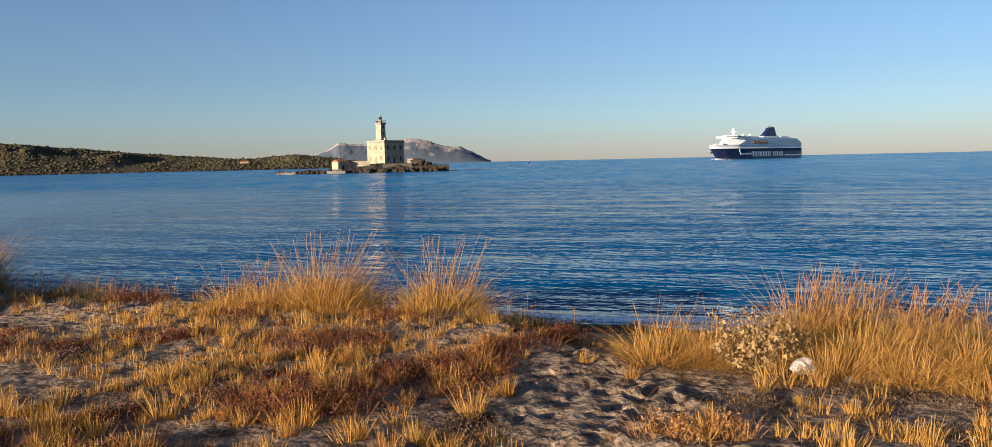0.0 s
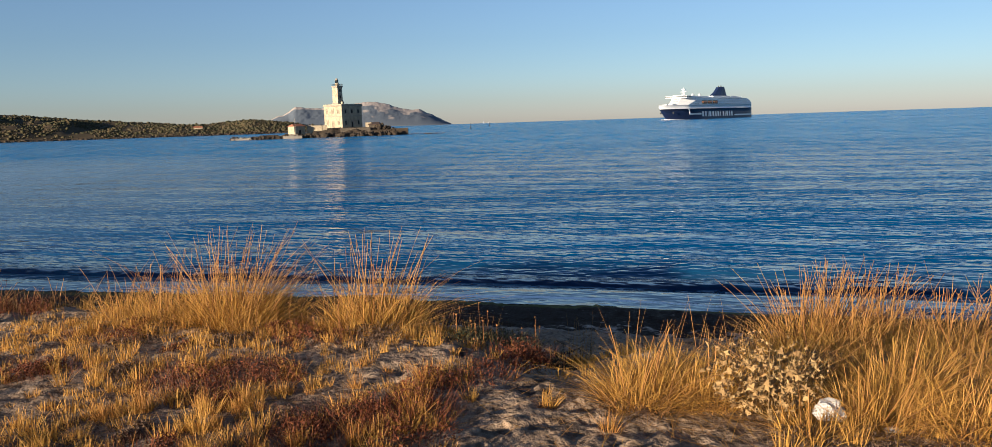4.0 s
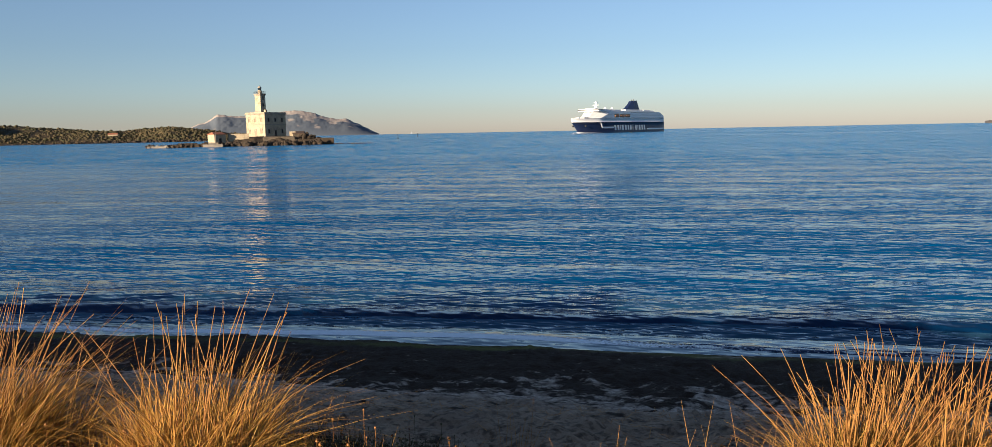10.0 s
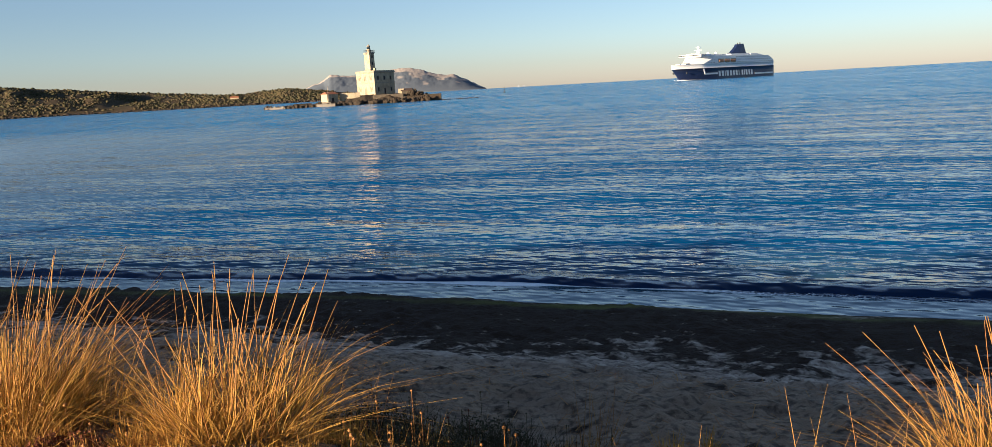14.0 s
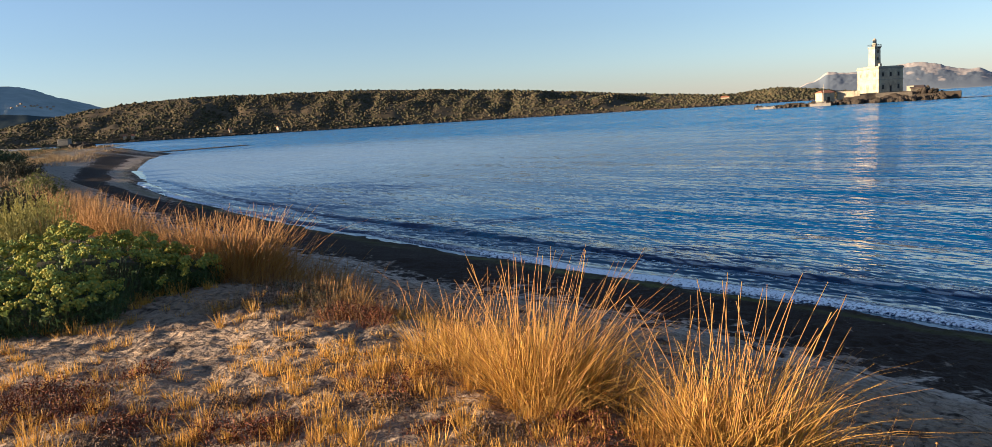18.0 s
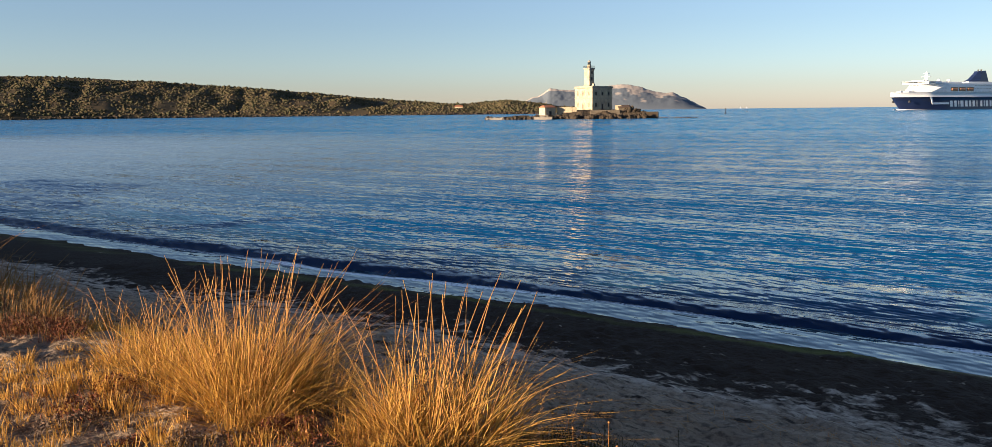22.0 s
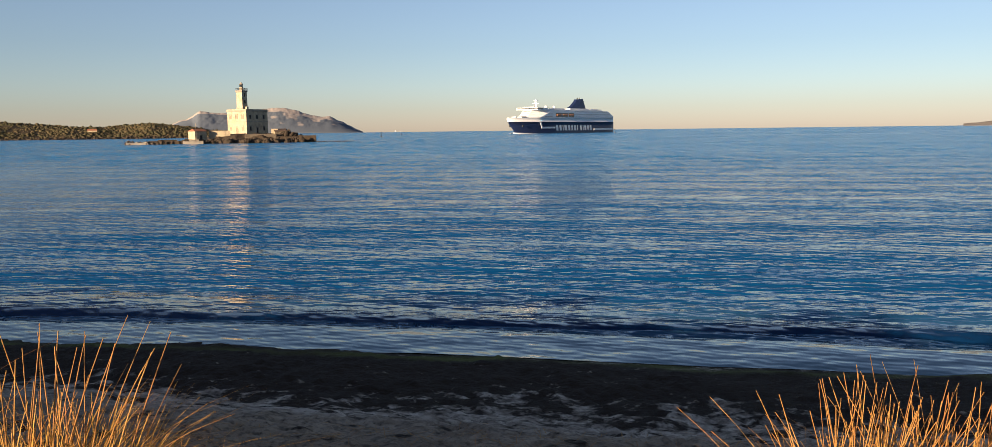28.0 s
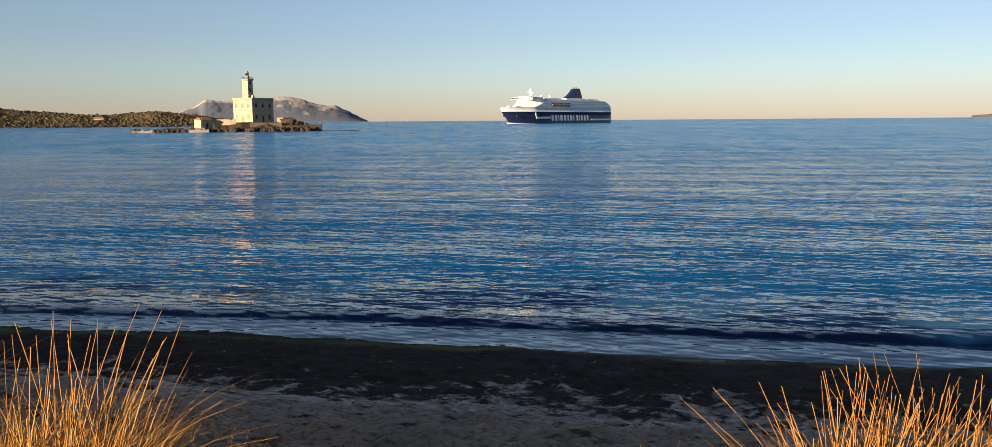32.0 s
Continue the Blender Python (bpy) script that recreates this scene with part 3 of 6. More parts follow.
def build_ground():
    xs = steps((-4800, -400, 400), (-400, -150, 12), (-150, -60, 1.0), (-60, -14, 0.5), (-14, -9, 0.15), (-9, 6, 0.045), (6, 12, 0.2), (12, 60, 3), (60, 400, 40), (400, 4801, 400))
    ys = steps((-4800, -200, 400), (-200, -20, 20), (-20, 1.5, 1.0), (1.5, 13.8, 0.05), (13.8, 22, 0.1), (22, 60, 0.5), (60, 100, 1.0), (100, 160, 3), (160, 400, 30), (400, 4801, 400))
    x, y = (a.ravel() for a in np.meshgrid(xs, ys, indexing="ij"))
    z = dune_height(x, y).reshape(len(xs), len(ys))
    s = inland(x, y)
    rng = np.random.default_rng(7)
    # footprints and scuffs, thickest on the sandy path
    spots = [(rng.normal(0.75, 0.55), rng.uniform(3.6, 9.6)) for _ in range(230)]
    spots += [(rng.uniform(-7.5, 3.5), rng.uniform(2.5, 10.2)) for _ in range(420)]
    spots += [(rng.uniform(-6, 6), rng.uniform(9.5, 13.6)) for _ in range(420)]
    for px, py in spots:
        a, b, turn, deep = rng.uniform(0.08, 0.15), rng.uniform(0.045, 0.08), rng.uniform(0, math.pi), rng.uniform(0.01, 0.026) * (1.0 if abs(px - 0.8) < 1.2 or py > 9.5 else 0.4)
        i0, i1 = np.searchsorted(xs, (px - 0.45, px + 0.45))
        j0, j1 = np.searchsorted(ys, (py - 0.45, py + 0.45))
        gx, gy = np.meshgrid(xs[i0:i1] - px, ys[j0:j1] - py, indexing="ij")
        u, v = gx * math.cos(turn) + gy * math.sin(turn), gy * math.cos(turn) - gx * math.sin(turn)
        r = (u / a) ** 2 + (v / b) ** 2
        z[i0:i1, j0:j1] += deep * (0.55 * np.exp(-((np.sqrt(r) - 1.5) / 0.45) ** 2) - np.exp(-r ** 1.5))
    z = z.ravel()
    weed = np.interp(s + 1.0 * fractal(x * 0.35, y * 0.35, 3, 40), (-1.0, 0.0, 0.4, 2.6, 3.7, 4.7, 6.2, 8.4), (0.2, 0.6, 0.85, 0.75, 0.50, 0.25, 0.1, 0.05))
    far = np.clip((-x - 32) / 18, 0, 1)
    wide = np.interp(-x, (60, 105, 145), (0.9, 1.1, 1.8))
    weed = weed * (1 - far) + far * np.interp(s / wide + 0.35 * fractal(x * 0.12, y * 0.12, 3, 41), (-1, 0, 0.3, 1.9, 2.3, 4.4, 5.2, 8), (0.3, 0.55, 0.1, 0.05, 0.95, 0.9, 0.1, 0.02))
    z = z + np.clip(weed - 0.45, 0, 0.5) * (0.06 + 0.11 * np.abs(fractal(x * 1.3, y * 1.3, 4, 60)) + 0.09 * np.abs(fractal(x * 4.1, y * 4.1, 3, 66))) * (s > -0.5)
    turf = np.clip((s - 14) / 10, 0, 1) * np.clip((np.hypot(x, y - 5) - 14) / 6, 0, 1)
    me = raw_mesh("ground", np.stack([x, y, z], 1), grid_faces(len(xs), len(ys)))
    algae = 0.85 * np.exp(-((s - 0.55 - 0.25 * fractal(x * 0.6, y * 0.6, 2, 90)) / 0.22) ** 2) * (0.6 + 0.5 * grid_noise(x * 1.7, y * 1.7, 93))
    mat = np.clip(0.33 + 0.5 * grid_noise(x * 0.9, y * 0.9, 52) + 0.3 * fractal(x * 2.3, y * 2.3, 2, 55), 0, 0.62) * np.clip((s - 8.6) / 1.2, 0, 1)
    mat = mat * np.where((x < -4.2) & (y < 9.5), 0.45, 1) * np.where(y < 9.6, np.clip(np.abs(x - 0.9) / 0.7 - 0.6, 0.0, 1), 1)
    for key, values in (("mat", mat), ("weed", weed), ("turf", turf), ("algae", np.clip(algae, 0, 1)), ("dry", np.clip((-x - 45) / 30, 0, 1) * np.clip((s + 1) / 2, 0, 1))):
        me.attributes.new(key, "FLOAT", "POINT").data.foreach_set("value", values.astype(np.float32))
    me.materials.append(SAND)
    return tagged(new("ground", me), "trampled pale sand dune sloping to a beach dark with dead sea grass", "ground", kind="structure")


ground = build_ground()


# ---- sea ----
def build_sea():
    xs = steps((-4900, -1000, 300), (-1000, -200, 50), (-200, -60, 5), (-60, -32, 0.5), (-32, 34, 0.2), (34, 60, 1), (60, 200, 5), (200, 1000, 50), (1000, 4901, 300))
    ys = steps((-1500, 0, 100), (0, 12, 2), (12, 34, 0.055), (34, 60, 0.12), (60, 80, 0.4), (80, 200, 5), (200, 1000, 50), (1000, 4901, 300))
    x, y = (a.ravel() for a in np.meshgrid(xs, ys, indexing="ij"))
    u, v = x * 0.945 - y * 0.327, x * 0.327 + y * 0.945
    near = np.clip((75 - y) / 20, 0, 1) * np.clip((70 - np.abs(x)) / 20, 0, 1)
    rng = np.random.default_rng(17)
    ripple = np.zeros(len(x))
    for k in range(26):
        long = 0.22 * 1.11 ** k
        turn = radians(rng.normal(0, 15))
        q = u * math.sin(turn) + v * math.cos(turn)
        ripple += 0.0023 * (2.4 if long < 0.7 else 1.3 if long < 1.3 else 0.6) * long * (0.6 + 0.7 * grid_noise(u * 0.11 / long, v * 0.2 / long, k + 50)) * np.sin(2 * math.pi * q / long + rng.uniform(0, 6.28) + 2.2 * grid_noise(u * 0.16 / long, v * 0.25 / long, k))
    ripple *= np.clip((60 - y) / 15, 0, 1) * np.clip((50 - np.abs(x)) / 15, 0, 1) * (0.75 + 0.5 * grid_noise(u * 0.07, v * 0.16, 31))
    z = ripple + near * (0.011 * np.sin(v * 2.0 + 1.6 * grid_noise(u * 0.12, v * 0.25, 2)) * (0.5 + 0.5 * grid_noise(u * 0.10, v * 0.2, 4)) + 0.02 * grid_noise(u * 0.22, v * 0.75, 8) + 0.012 * grid_noise(u * 0.7, v * 2.0, 9) + 0.026 * np.sin(v * 0.98 + 1.5 * grid_noise(u * 0.05, v * 0.1, 41)) * (0.55 + 0.45 * grid_noise(u * 0.06, v * 0.15, 43)))
    me = raw_mesh("sea", np.stack([x, y, z - 0.07], 1), grid_faces(len(xs), len(ys)))
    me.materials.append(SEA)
    return tagged(new("sea", me), "calm deep blue sea with small wind ripples", "sea", kind="structure")


sea = build_sea()


def shore_line(n=420, start=24.0, end=-95.0):
    """Places along the water's edge and the way out to sea from each."""
    pts = np.array([p for p in SHORE if -400 < p[0] < 100], float)
    xs = np.linspace(start, end, n)
    ys = np.interp(-xs, -pts[:, 0], pts[:, 1])
    k = np.ones(25) / 25
    ys = np.convolve(np.pad(ys, 12, mode="edge"), k, "valid")
    tx, ty = np.gradient(xs), np.gradient(ys)
    length = np.hypot(tx, ty)
    return np.stack([xs, ys], 1), np.stack([ty / length, -tx / length], 1)


def shore_strip(name, label, across, rise, foam, mat, start=24.0, end=-95.0, n=420, wobble=0.25, seed=1):
    """A strip of water along the shore; across, rise and foam: its section, from the land outwards."""
    p, out = shore_line(n, start, end)
    run = np.cumsum(np.r_[0, np.hypot(*np.diff(p, axis=0).T)])
    verts, foams = [], []
    for w, h, f in zip(across, rise, foam):
        shift = w + wobble * fractal(run * 0.18, run * 0 + 0.5, 3, seed)
        tall = h * (0.7 + 0.5 * grid_noise(run * 0.09, run * 0 + 2.5, seed + 4)) if h > 0.02 else np.full(n, h)
        verts.append(np.c_[p + out * shift[:, None], tall])
        foams.append(np.clip(f * (0.75 + 0.6 * grid_noise(run * 0.12, run * 0 + 7.5, seed + 7)), 0, 1))
    verts = np.stack(verts, 1).reshape(-1, 3)
    me = raw_mesh(name, verts, grid_faces(n, len(across)))
    me.attributes.new("foam", "FLOAT", "POINT").data.foreach_set("value", np.stack(foams, 1).ravel().astype(np.float32))
    me.materials.append(mat)
    return tagged(new(name, me), label, "wave", "waves at the shore", "stuff")


swash = shore_strip("swash", "thin film of pale water sliding over the sand", (-0.45, -0.3, -0.1, 0.3, 0.75, 1.25, 1.95), (0.02, 0.045, 0.055, 0.058, 0.056, 0.05, -0.09), (0.5, 0.2, 0.1, 0.05, 0.03, 0.02, 0), SHALLOW)
crests = [shore_strip("wave", "low rolling wave with a thin foaming lip", (0.2, 0.3, 0.40, 0.52, 0.68, 0.9, 1.2, 1.7), (-0.09, 0.04, 0.12, 0.18, 0.16, 0.11, 0.04, -0.10), (0.1, 0.15, 0.3, 0.45, 0.2, 0.05, 0, 0), BREAKER, start=24 - n, end=-70, seed=20 + 9 * n) for n in range(2)]
foams = [shore_strip("wave_foam", "line of broken white foam running up the shallows", (-0.1, 0.0, 0.1, 0.2, 0.32, 0.46, 0.62, 0.85), (-0.05, 0.05, 0.09, 0.11, 0.10, 0.08, 0.04, -0.06), (0.62, 0.84, 0.9, 0.84, 0.7, 0.5, 0.35, 0.1), BREAKER, start=24 - n, end=-70, n=700, wobble=0.4, seed=50 + 9 * n) for n in range(2)]


# ---- far land ----
EYE_X, EYE_Y, EYE_Z = 0.7, 5.0, 4.2


def bearing(az, d):
    return EYE_X - d * math.sin(radians(az)), EYE_Y + d * math.cos(radians(az))


def ridge(name, profile, d_front, d_top, d_back, mat, label, seed, rough=0.12, nu=260, nv=34, cliffs=0.0, spurs=0.0):
    """A hill whose skyline has the given heights, in degrees above the eye's level at bearings in degrees left of +y."""
    profile = sorted(profile)
    az = np.linspace(profile[0][0], profile[-1][0], nu)
    tall = np.interp(az, [p[0] for p in profile], [p[1] for p in profile])
    tall = np.convolve(np.pad(tall, 4, mode="edge"), np.ones(9) / 9, "valid")
    v = np.r_[np.linspace(0, 1, nv - 8), np.linspace(1.12, 2, 8)]
    a, w = np.meshgrid(az, v, indexing="ij")
    d = np.where(w <= 1, d_front + (d_top - d_front) * w, d_top + (d_back - d_top) * (w - 1))
    peak = np.maximum(d_top * np.tan(np.radians(tall)) + EYE_Z, 0.5)[:, None]
    shape = np.where(w <= 1, w ** (0.8 - cliffs * 0.25), 1 - np.maximum(w - 1, 0) ** 1.5)
    z = peak * shape * (1 + rough * fractal(a * 2.1, w * 5 + a * 0.7, 4, seed + 3) * np.sin(np.pi * np.clip(w, 0, 1)))
    z = z + spurs * np.minimum(peak / 30, 1) * fractal(a * 0.42, w * 1.6 + a * 0.2, 3, seed + 8) * np.sin(np.pi * np.clip(w, 0, 1))
    crest = np.clip(w * 5 - 4, 0, 1) * np.clip(6 - 5 * w, 0, 1) * np.clip(peak / 20, 0, 1)
    z = z + crest * d_top * np.tan(np.radians(0.025 + 0.03 * (d_top > 2000))) * fractal(a * 1.7, a * 0 + seed, 4, seed)
    z = np.where(w <= 0.001, -2.0, z)
    x, y = EYE_X - d * np.sin(np.radians(a)), EYE_Y + d * np.cos(np.radians(a))
    me = raw_mesh(name, np.stack([x.ravel(), y.ravel(), z.ravel()], 1), grid_faces(nu, nv)[:, ::-1])
    if cliffs:
        bare = np.interp(w, (0, 0.45, 0.8, 0.9, 0.94, 1.1, 2), (0.0, 0.0, 0.1, 0.5, 1.0, 0.7, 0.3)) + np.clip((7.6 - a) / 2, 0, 0.42) * np.clip(w * 2, 0, 1)
        bare = np.clip(bare + 0.2 * fractal(a * 1.6, w * 3.0, 4, seed + 31), 0, 1)
        me.attributes.new("cliff", "FLOAT", "POINT").data.foreach_set("value", bare.ravel().astype(np.float32))
    me.materials.append(mat)
    return tagged(new(name, me), label, "hill", kind="structure"), az, np.maximum(peak[:, 0], 0)


HILL_LINE = [(72, 0.05), (70, 0.3), (67, 0.7), (64.5, 1.2), (62.4, 1.6), (59.9, 2.02), (57.9, 2.2), (53.9, 2.43), (49.7, 2.35), (44.4, 2.37), (38.6, 2.09), (31.9, 1.63), (27.5, 1.25), (23.2, 0.85), (19.9, 0.58), (18, 0.36), (16.3, 0.62), (14.7, 0.70), (12.5, 0.54), (11.4, 0.33), (9.0, 0.02)]
hill, hill_az, hill_peak = ridge("hill", HILL_LINE, 850, 1080, 1400, HILL, "long low hill covered with dry Mediterranean scrub", 5, 0.05, spurs=5.5)
ISLAND_LINE = [(14.0, 0.2), (13.18, 0.67), (12.55, 0.95), (11.86, 1.18), (11.66, 1.46), (11.4, 1.47), (10.75, 1.42), (9.92, 1.36), (8.6, 1.40), (7.08, 1.66), (6.36, 1.73), (5.5, 1.58), (4.21, 1.21), (2.89, 1.05), (2.09, 0.75), (1.28, 0.28), (0.7, -0.02)]
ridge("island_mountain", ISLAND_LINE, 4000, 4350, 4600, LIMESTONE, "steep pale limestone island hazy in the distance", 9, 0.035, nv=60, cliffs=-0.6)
mountain, mountain_az, mountain_peak = ridge("mountain", [(95, 3.0), (84, 4.3), (75, 3.7), (70, 4.0), (68.6, 3.84), (66.6, 3.6), (64.5, 3.5), (62.4, 2.8), (59.9, 2.0), (57.6, 1.9), (56.9, 2.36), (56.3, 2.42), (55.6, 2.1), (54, 1.5), (50, 0.3)], 2600, 3400, 4300, HAZED_RIDGE, "blue hazy mountains behind the bay", 14, 0.02)
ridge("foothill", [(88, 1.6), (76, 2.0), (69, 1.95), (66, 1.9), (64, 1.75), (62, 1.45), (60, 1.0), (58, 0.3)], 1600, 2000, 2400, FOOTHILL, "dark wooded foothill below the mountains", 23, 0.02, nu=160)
ridge("headland", [(-39.0, 0.0), (-39.5, 0.16), (-40.2, 0.2), (-41.0, 0.24), (-43, 0.4), (-48, 0.6), (-55, 0.5), (-60, 0.0)], 3900, 4050, 4300, CONCRETE, "low orange cliff of a far headland", 17, 0.2, nu=80)


def blob_field(name, places, mat, label, seed, sub=1, squash=0.75, jag=0.25):
    """Many small uneven clumps in one mesh; places: rows of x, y, z, size."""
    ball = bmesh.new()
    bmesh.ops.create_icosphere(ball, subdivisions=sub, radius=1)
    bv = np.array([v.co[:] for v in ball.verts])
    bf = np.array([[v.index for v in f.verts] for f in ball.faces])
    ball.free()
    places = np.asarray(places, float)
    rng = np.random.default_rng(seed)
    n, k = len(places), len(bv)
    v = bv[None] * (1 + jag * rng.normal(size=(n, k, 1))) * places[:, 3][:, None, None]
    v = v * np.stack([rng.uniform(0.8, 1.3, n), rng.uniform(0.8, 1.3, n), squash * rng.uniform(0.7, 1.2, n)], 1)[:, None]
    v = v + places[:, None, :3]
    f = bf[None] + (np.arange(n) * k)[:, None, None]
    me = raw_mesh(name, v.reshape(-1, 3), f.reshape(-1, 3))
    me.materials.append(mat)
    return tagged(new(name, me), label, "scrub", kind="stuff")


def build_scrub():
    rng = np.random.default_rng(3)
    rows = []
    tree = hill.data
    co = np.empty(len(tree.vertices) * 3, np.float32)
    tree.vertices.foreach_get("co", co)
    co = co.reshape(260, 34, 3)
    while len(rows) < 21000:
        u, v = rng.uniform(0, 258.9), rng.uniform(0, 26.5) ** 1.0
        i, j = int(u), int(v)
        fu, fv = u - i, v - j
        p = (co[i, j] * (1 - fv) + co[i, j + 1] * fv) * (1 - fu) + (co[i + 1, j] * (1 - fv) + co[i + 1, j + 1] * fv) * fu
        if p[2] < 1.0 or fractal(np.array([u * 0.12]), np.array([v * 0.3]), 3, 77)[0] < rng.uniform(-1.1, 0.25):
            continue
        size = 0.6 + 1.5 * rng.uniform() ** 3
        rows.append((p[0], p[1], p[2] + size * 0.25, size))
    blob_field("scrub", rows, SCRUB, "round dark green and brown bushes all over the hill", 4)


build_scrub()


def hill_shore():
    """Dark low rocks where the hill meets the sea; they also stand in for shade there."""
    rng = np.random.default_rng(29)
    rows = []
    for az in np.arange(11.5, 62.0, 0.035):
        tall = 0.5 + 0.5 * fractal(np.array([az * 0.5]), np.array([3.0]), 3, 61)[0]
        x, y = bearing(az + rng.normal(0, 0.02), 849 + rng.uniform(-2, 4))
        rows.append((x, y, rng.uniform(-0.3, 1.6) * tall, rng.uniform(0.8, 2.2)))
    tagged(blob_field("shore_rocks", rows, ROCK, "low dark rocks along the foot of the hill, also standing for its shade", 6), category="rock")


hill_shore()

# ---- ferry ----
def build_ferry():
    """The ferry, bow along +x, port along +y, on its waterline at z = 0."""
    ob = thing("ferry", pose(0, 0, 0), "large white and navy passenger ferry under way on the sea", "ship")

    def half(x, z):
        """Half of the hull's width at x and height z."""
        flare = min(1.0, max(0.0, z / 14.0))
        nose = 96.0 + 16.5 * flare
        if x > nose:
            return 0.0
        bow = min(1.0, ((nose - x) / (62 - 18 * flare)) ** 0.62)
        aft = 1.0 if x > -95 else 1.0 - 0.12 * ((-95 - x) / 17.5)
        return 15.2 * bow * aft

    def hull(z_rows, x_stern, x_bow, n=46):
        bm = bmesh.new()
        rows = []
        for z in z_rows:
            top = 96.0 + 16.5 * min(1.0, max(0.0, z / 14.0))
            end = min(top, x_bow)
            xs = [x_stern + (end - x_stern) * (1 - (1 - i / (n - 1)) ** 1.6) for i in range(n)]
            rows.append([bm.verts.new((x, half(x, z), z)) for x in xs] + [bm.verts.new((x, -half(x, z), z)) for x in reversed(xs)])
        for low, high in zip(rows, rows[1:]):
            for i in range(len(low)):
                k = (i + 1) % len(low)
                bm.faces.new((low[k], low[i], high[i], high[k]))
        bm.faces.new(rows[-1])
        bm.faces.new(rows[0][::-1])
        bmesh.ops.remove_doubles(bm, verts=bm.verts, dist=0.02)
        return bm
    part("hull", hull((-3, 0, 4, 8, 13.0), -112, 120), NAVY, ob, "navy blue hull", True)
    part("upper_hull", hull((13.0, 15, 17.6), -111, 120), WHITE, ob, "white upper hull", True)
    # passenger decks: the front tapers, its shoulders further aft on every deck; the stern is cut back
    bm = bmesh.new()
    levels = []
    for z, stern, shoulder, front in ((17.6, -109, 68, 85), (20.4, -107.5, 58, 79), (23.2, -101, 49, 75), (26.0, -93, 44, 72)):
        levels.append([bm.verts.new((x, y, z)) for x, y in ((stern, -14.8), (shoulder, -14.8), (front, -6.0), (front, 6.0), (shoulder, 14.8), (stern, 14.8))])
    for low, high in zip(levels, levels[1:]):
        for i in range(6):
            k = (i + 1) % 6
            bm.faces.new((low[i], low[k], high[k], high[i]))
    bm.faces.new(levels[-1])
    bm.faces.new(levels[0][::-1])
    part("superstructure", bm, WHITE, ob, "white passenger decks")
    part("upper_deck", boxes((-82, -12.5, 26.0, 46, 12.5, 27.3), bevel=0.2), WHITE, ob)
    part("deckhouse", boxes((-80, -8, 27.3, -60, 8, 28.8), bevel=0.2), WHITE, ob)
    part("deckhouse", boxes((-58, -7, 27.3, -12, 7, 29.0), bevel=0.2), WHITE, ob)
    part("deckhouse", boxes((4, -9, 27.3, 40, 9, 28.5), bevel=0.2), WHITE, ob)
    for y in (-12.4, 12.4):
        part("deck_rail", boxes((-82, y - 0.05, 28.1, 46, y + 0.05, 28.25), *((x, y - 0.05, 27.3, x + 0.12, y + 0.05, 28.1) for x in range(-82, 46, 4))), WHITE, ob)
        part("pool_screen", boxes((-82, y - 0.06, 26.2, 40, y + 0.06, 26.7)), TINTED, ob)
    part("bridge", boxes((50, -14.9, 26.0, 73, 14.9, 28.8), (60, -7, 28.8, 69, 7, 29.8), bevel=0.35), WHITE, ob, "white bridge with a dark window band")
    part("bridge_window", boxes((73.02, -14.8, 27.3, 73.2, 14.8, 28.2), (62, 14.92, 27.3, 72.6, 15.05, 28.2), (62, -15.05, 27.3, 72.6, -14.92, 28.2)), GLASS, ob)
    for z, x in ((18.9, 82.6), (21.6, 77.2), (24.4, 74.1)):
        part("front_window", boxes(*((x - 0.2, y, z, x + 0.25, y + 0.9, z + 0.6) for y in (-5, -3.4, -1.8, -0.2, 1.4, 3.0, 4.2))), TINTED, ob)
    part("foredeck", boxes((84, -7, 17.6, 94, 7, 18.7), (96, -1.2, 17.6, 98, 1.2, 19.2), bevel=0.3), WHITE, ob)
    for y in (9.0, -9.0):
        part("anchor_pocket", boxes((93.5, y - 0.6, 7.4, 95.5, y + 0.6, 9.4)), IRON, ob)
    # funnel: raked at the front, upright behind
    bm = bmesh.new()
    rows = [[(-14, 28.0), (-55, 28.0)], [(-25, 31.5), (-53.5, 32)], [(-34, 37), (-51, 37.5)], [(-37, 40.2), (-49.5, 41)]]
    rings = []
    for (xf, zf), (xb, zb) in rows:
        w = 4.6 - (zf - 28.4) * 0.09
        rings.append([bm.verts.new(p) for p in ((xf, -w * 0.5, zf), (xf, w * 0.5, zf), ((xf + xb) / 2, w, (zf + zb) / 2), (xb, w, zb), (xb, -w, zb), ((xf + xb) / 2, -w, (zf + zb) / 2))])
    for low, high in zip(rings, rings[1:]):
        for i in range(6):
            k = (i + 1) % 6
            bm.faces.new((low[i], low[k], high[k], high[i]))
    bm.faces.new(rings[-1])
    bm.faces.new(rings[0][::-1])
    bmesh.ops.recalc_face_normals(bm, faces=bm.faces)
    part("funnel", bm, NAVY, ob, "raked navy funnel")
    for y in (-1.6, 1.6):
        part("exhaust_pipe", prism(ring(0.8, 8, 0, -44, y), 40, 42.4), IRON, ob)
    bm = prism(ring(2.2, 8, 0, 54, 0), 27, 34.5, top=0.7, centre=(54, 0))
    prism(ring(1.5, 8, 0, 54, 0), 34.5, 38.5, bm, top=0.4, centre=(54, 0))
    box(bm, 53.2, -4.5, 33.6, 54.8, 4.5, 34.2)
    box(bm, 52.5, -2.4, 36.5, 55.5, 2.4, 37.0)
    box(bm, 55.5, -0.2, 30.0, 57.5, 0.2, 33.6)
    part("mast", bm, WHITE, ob)
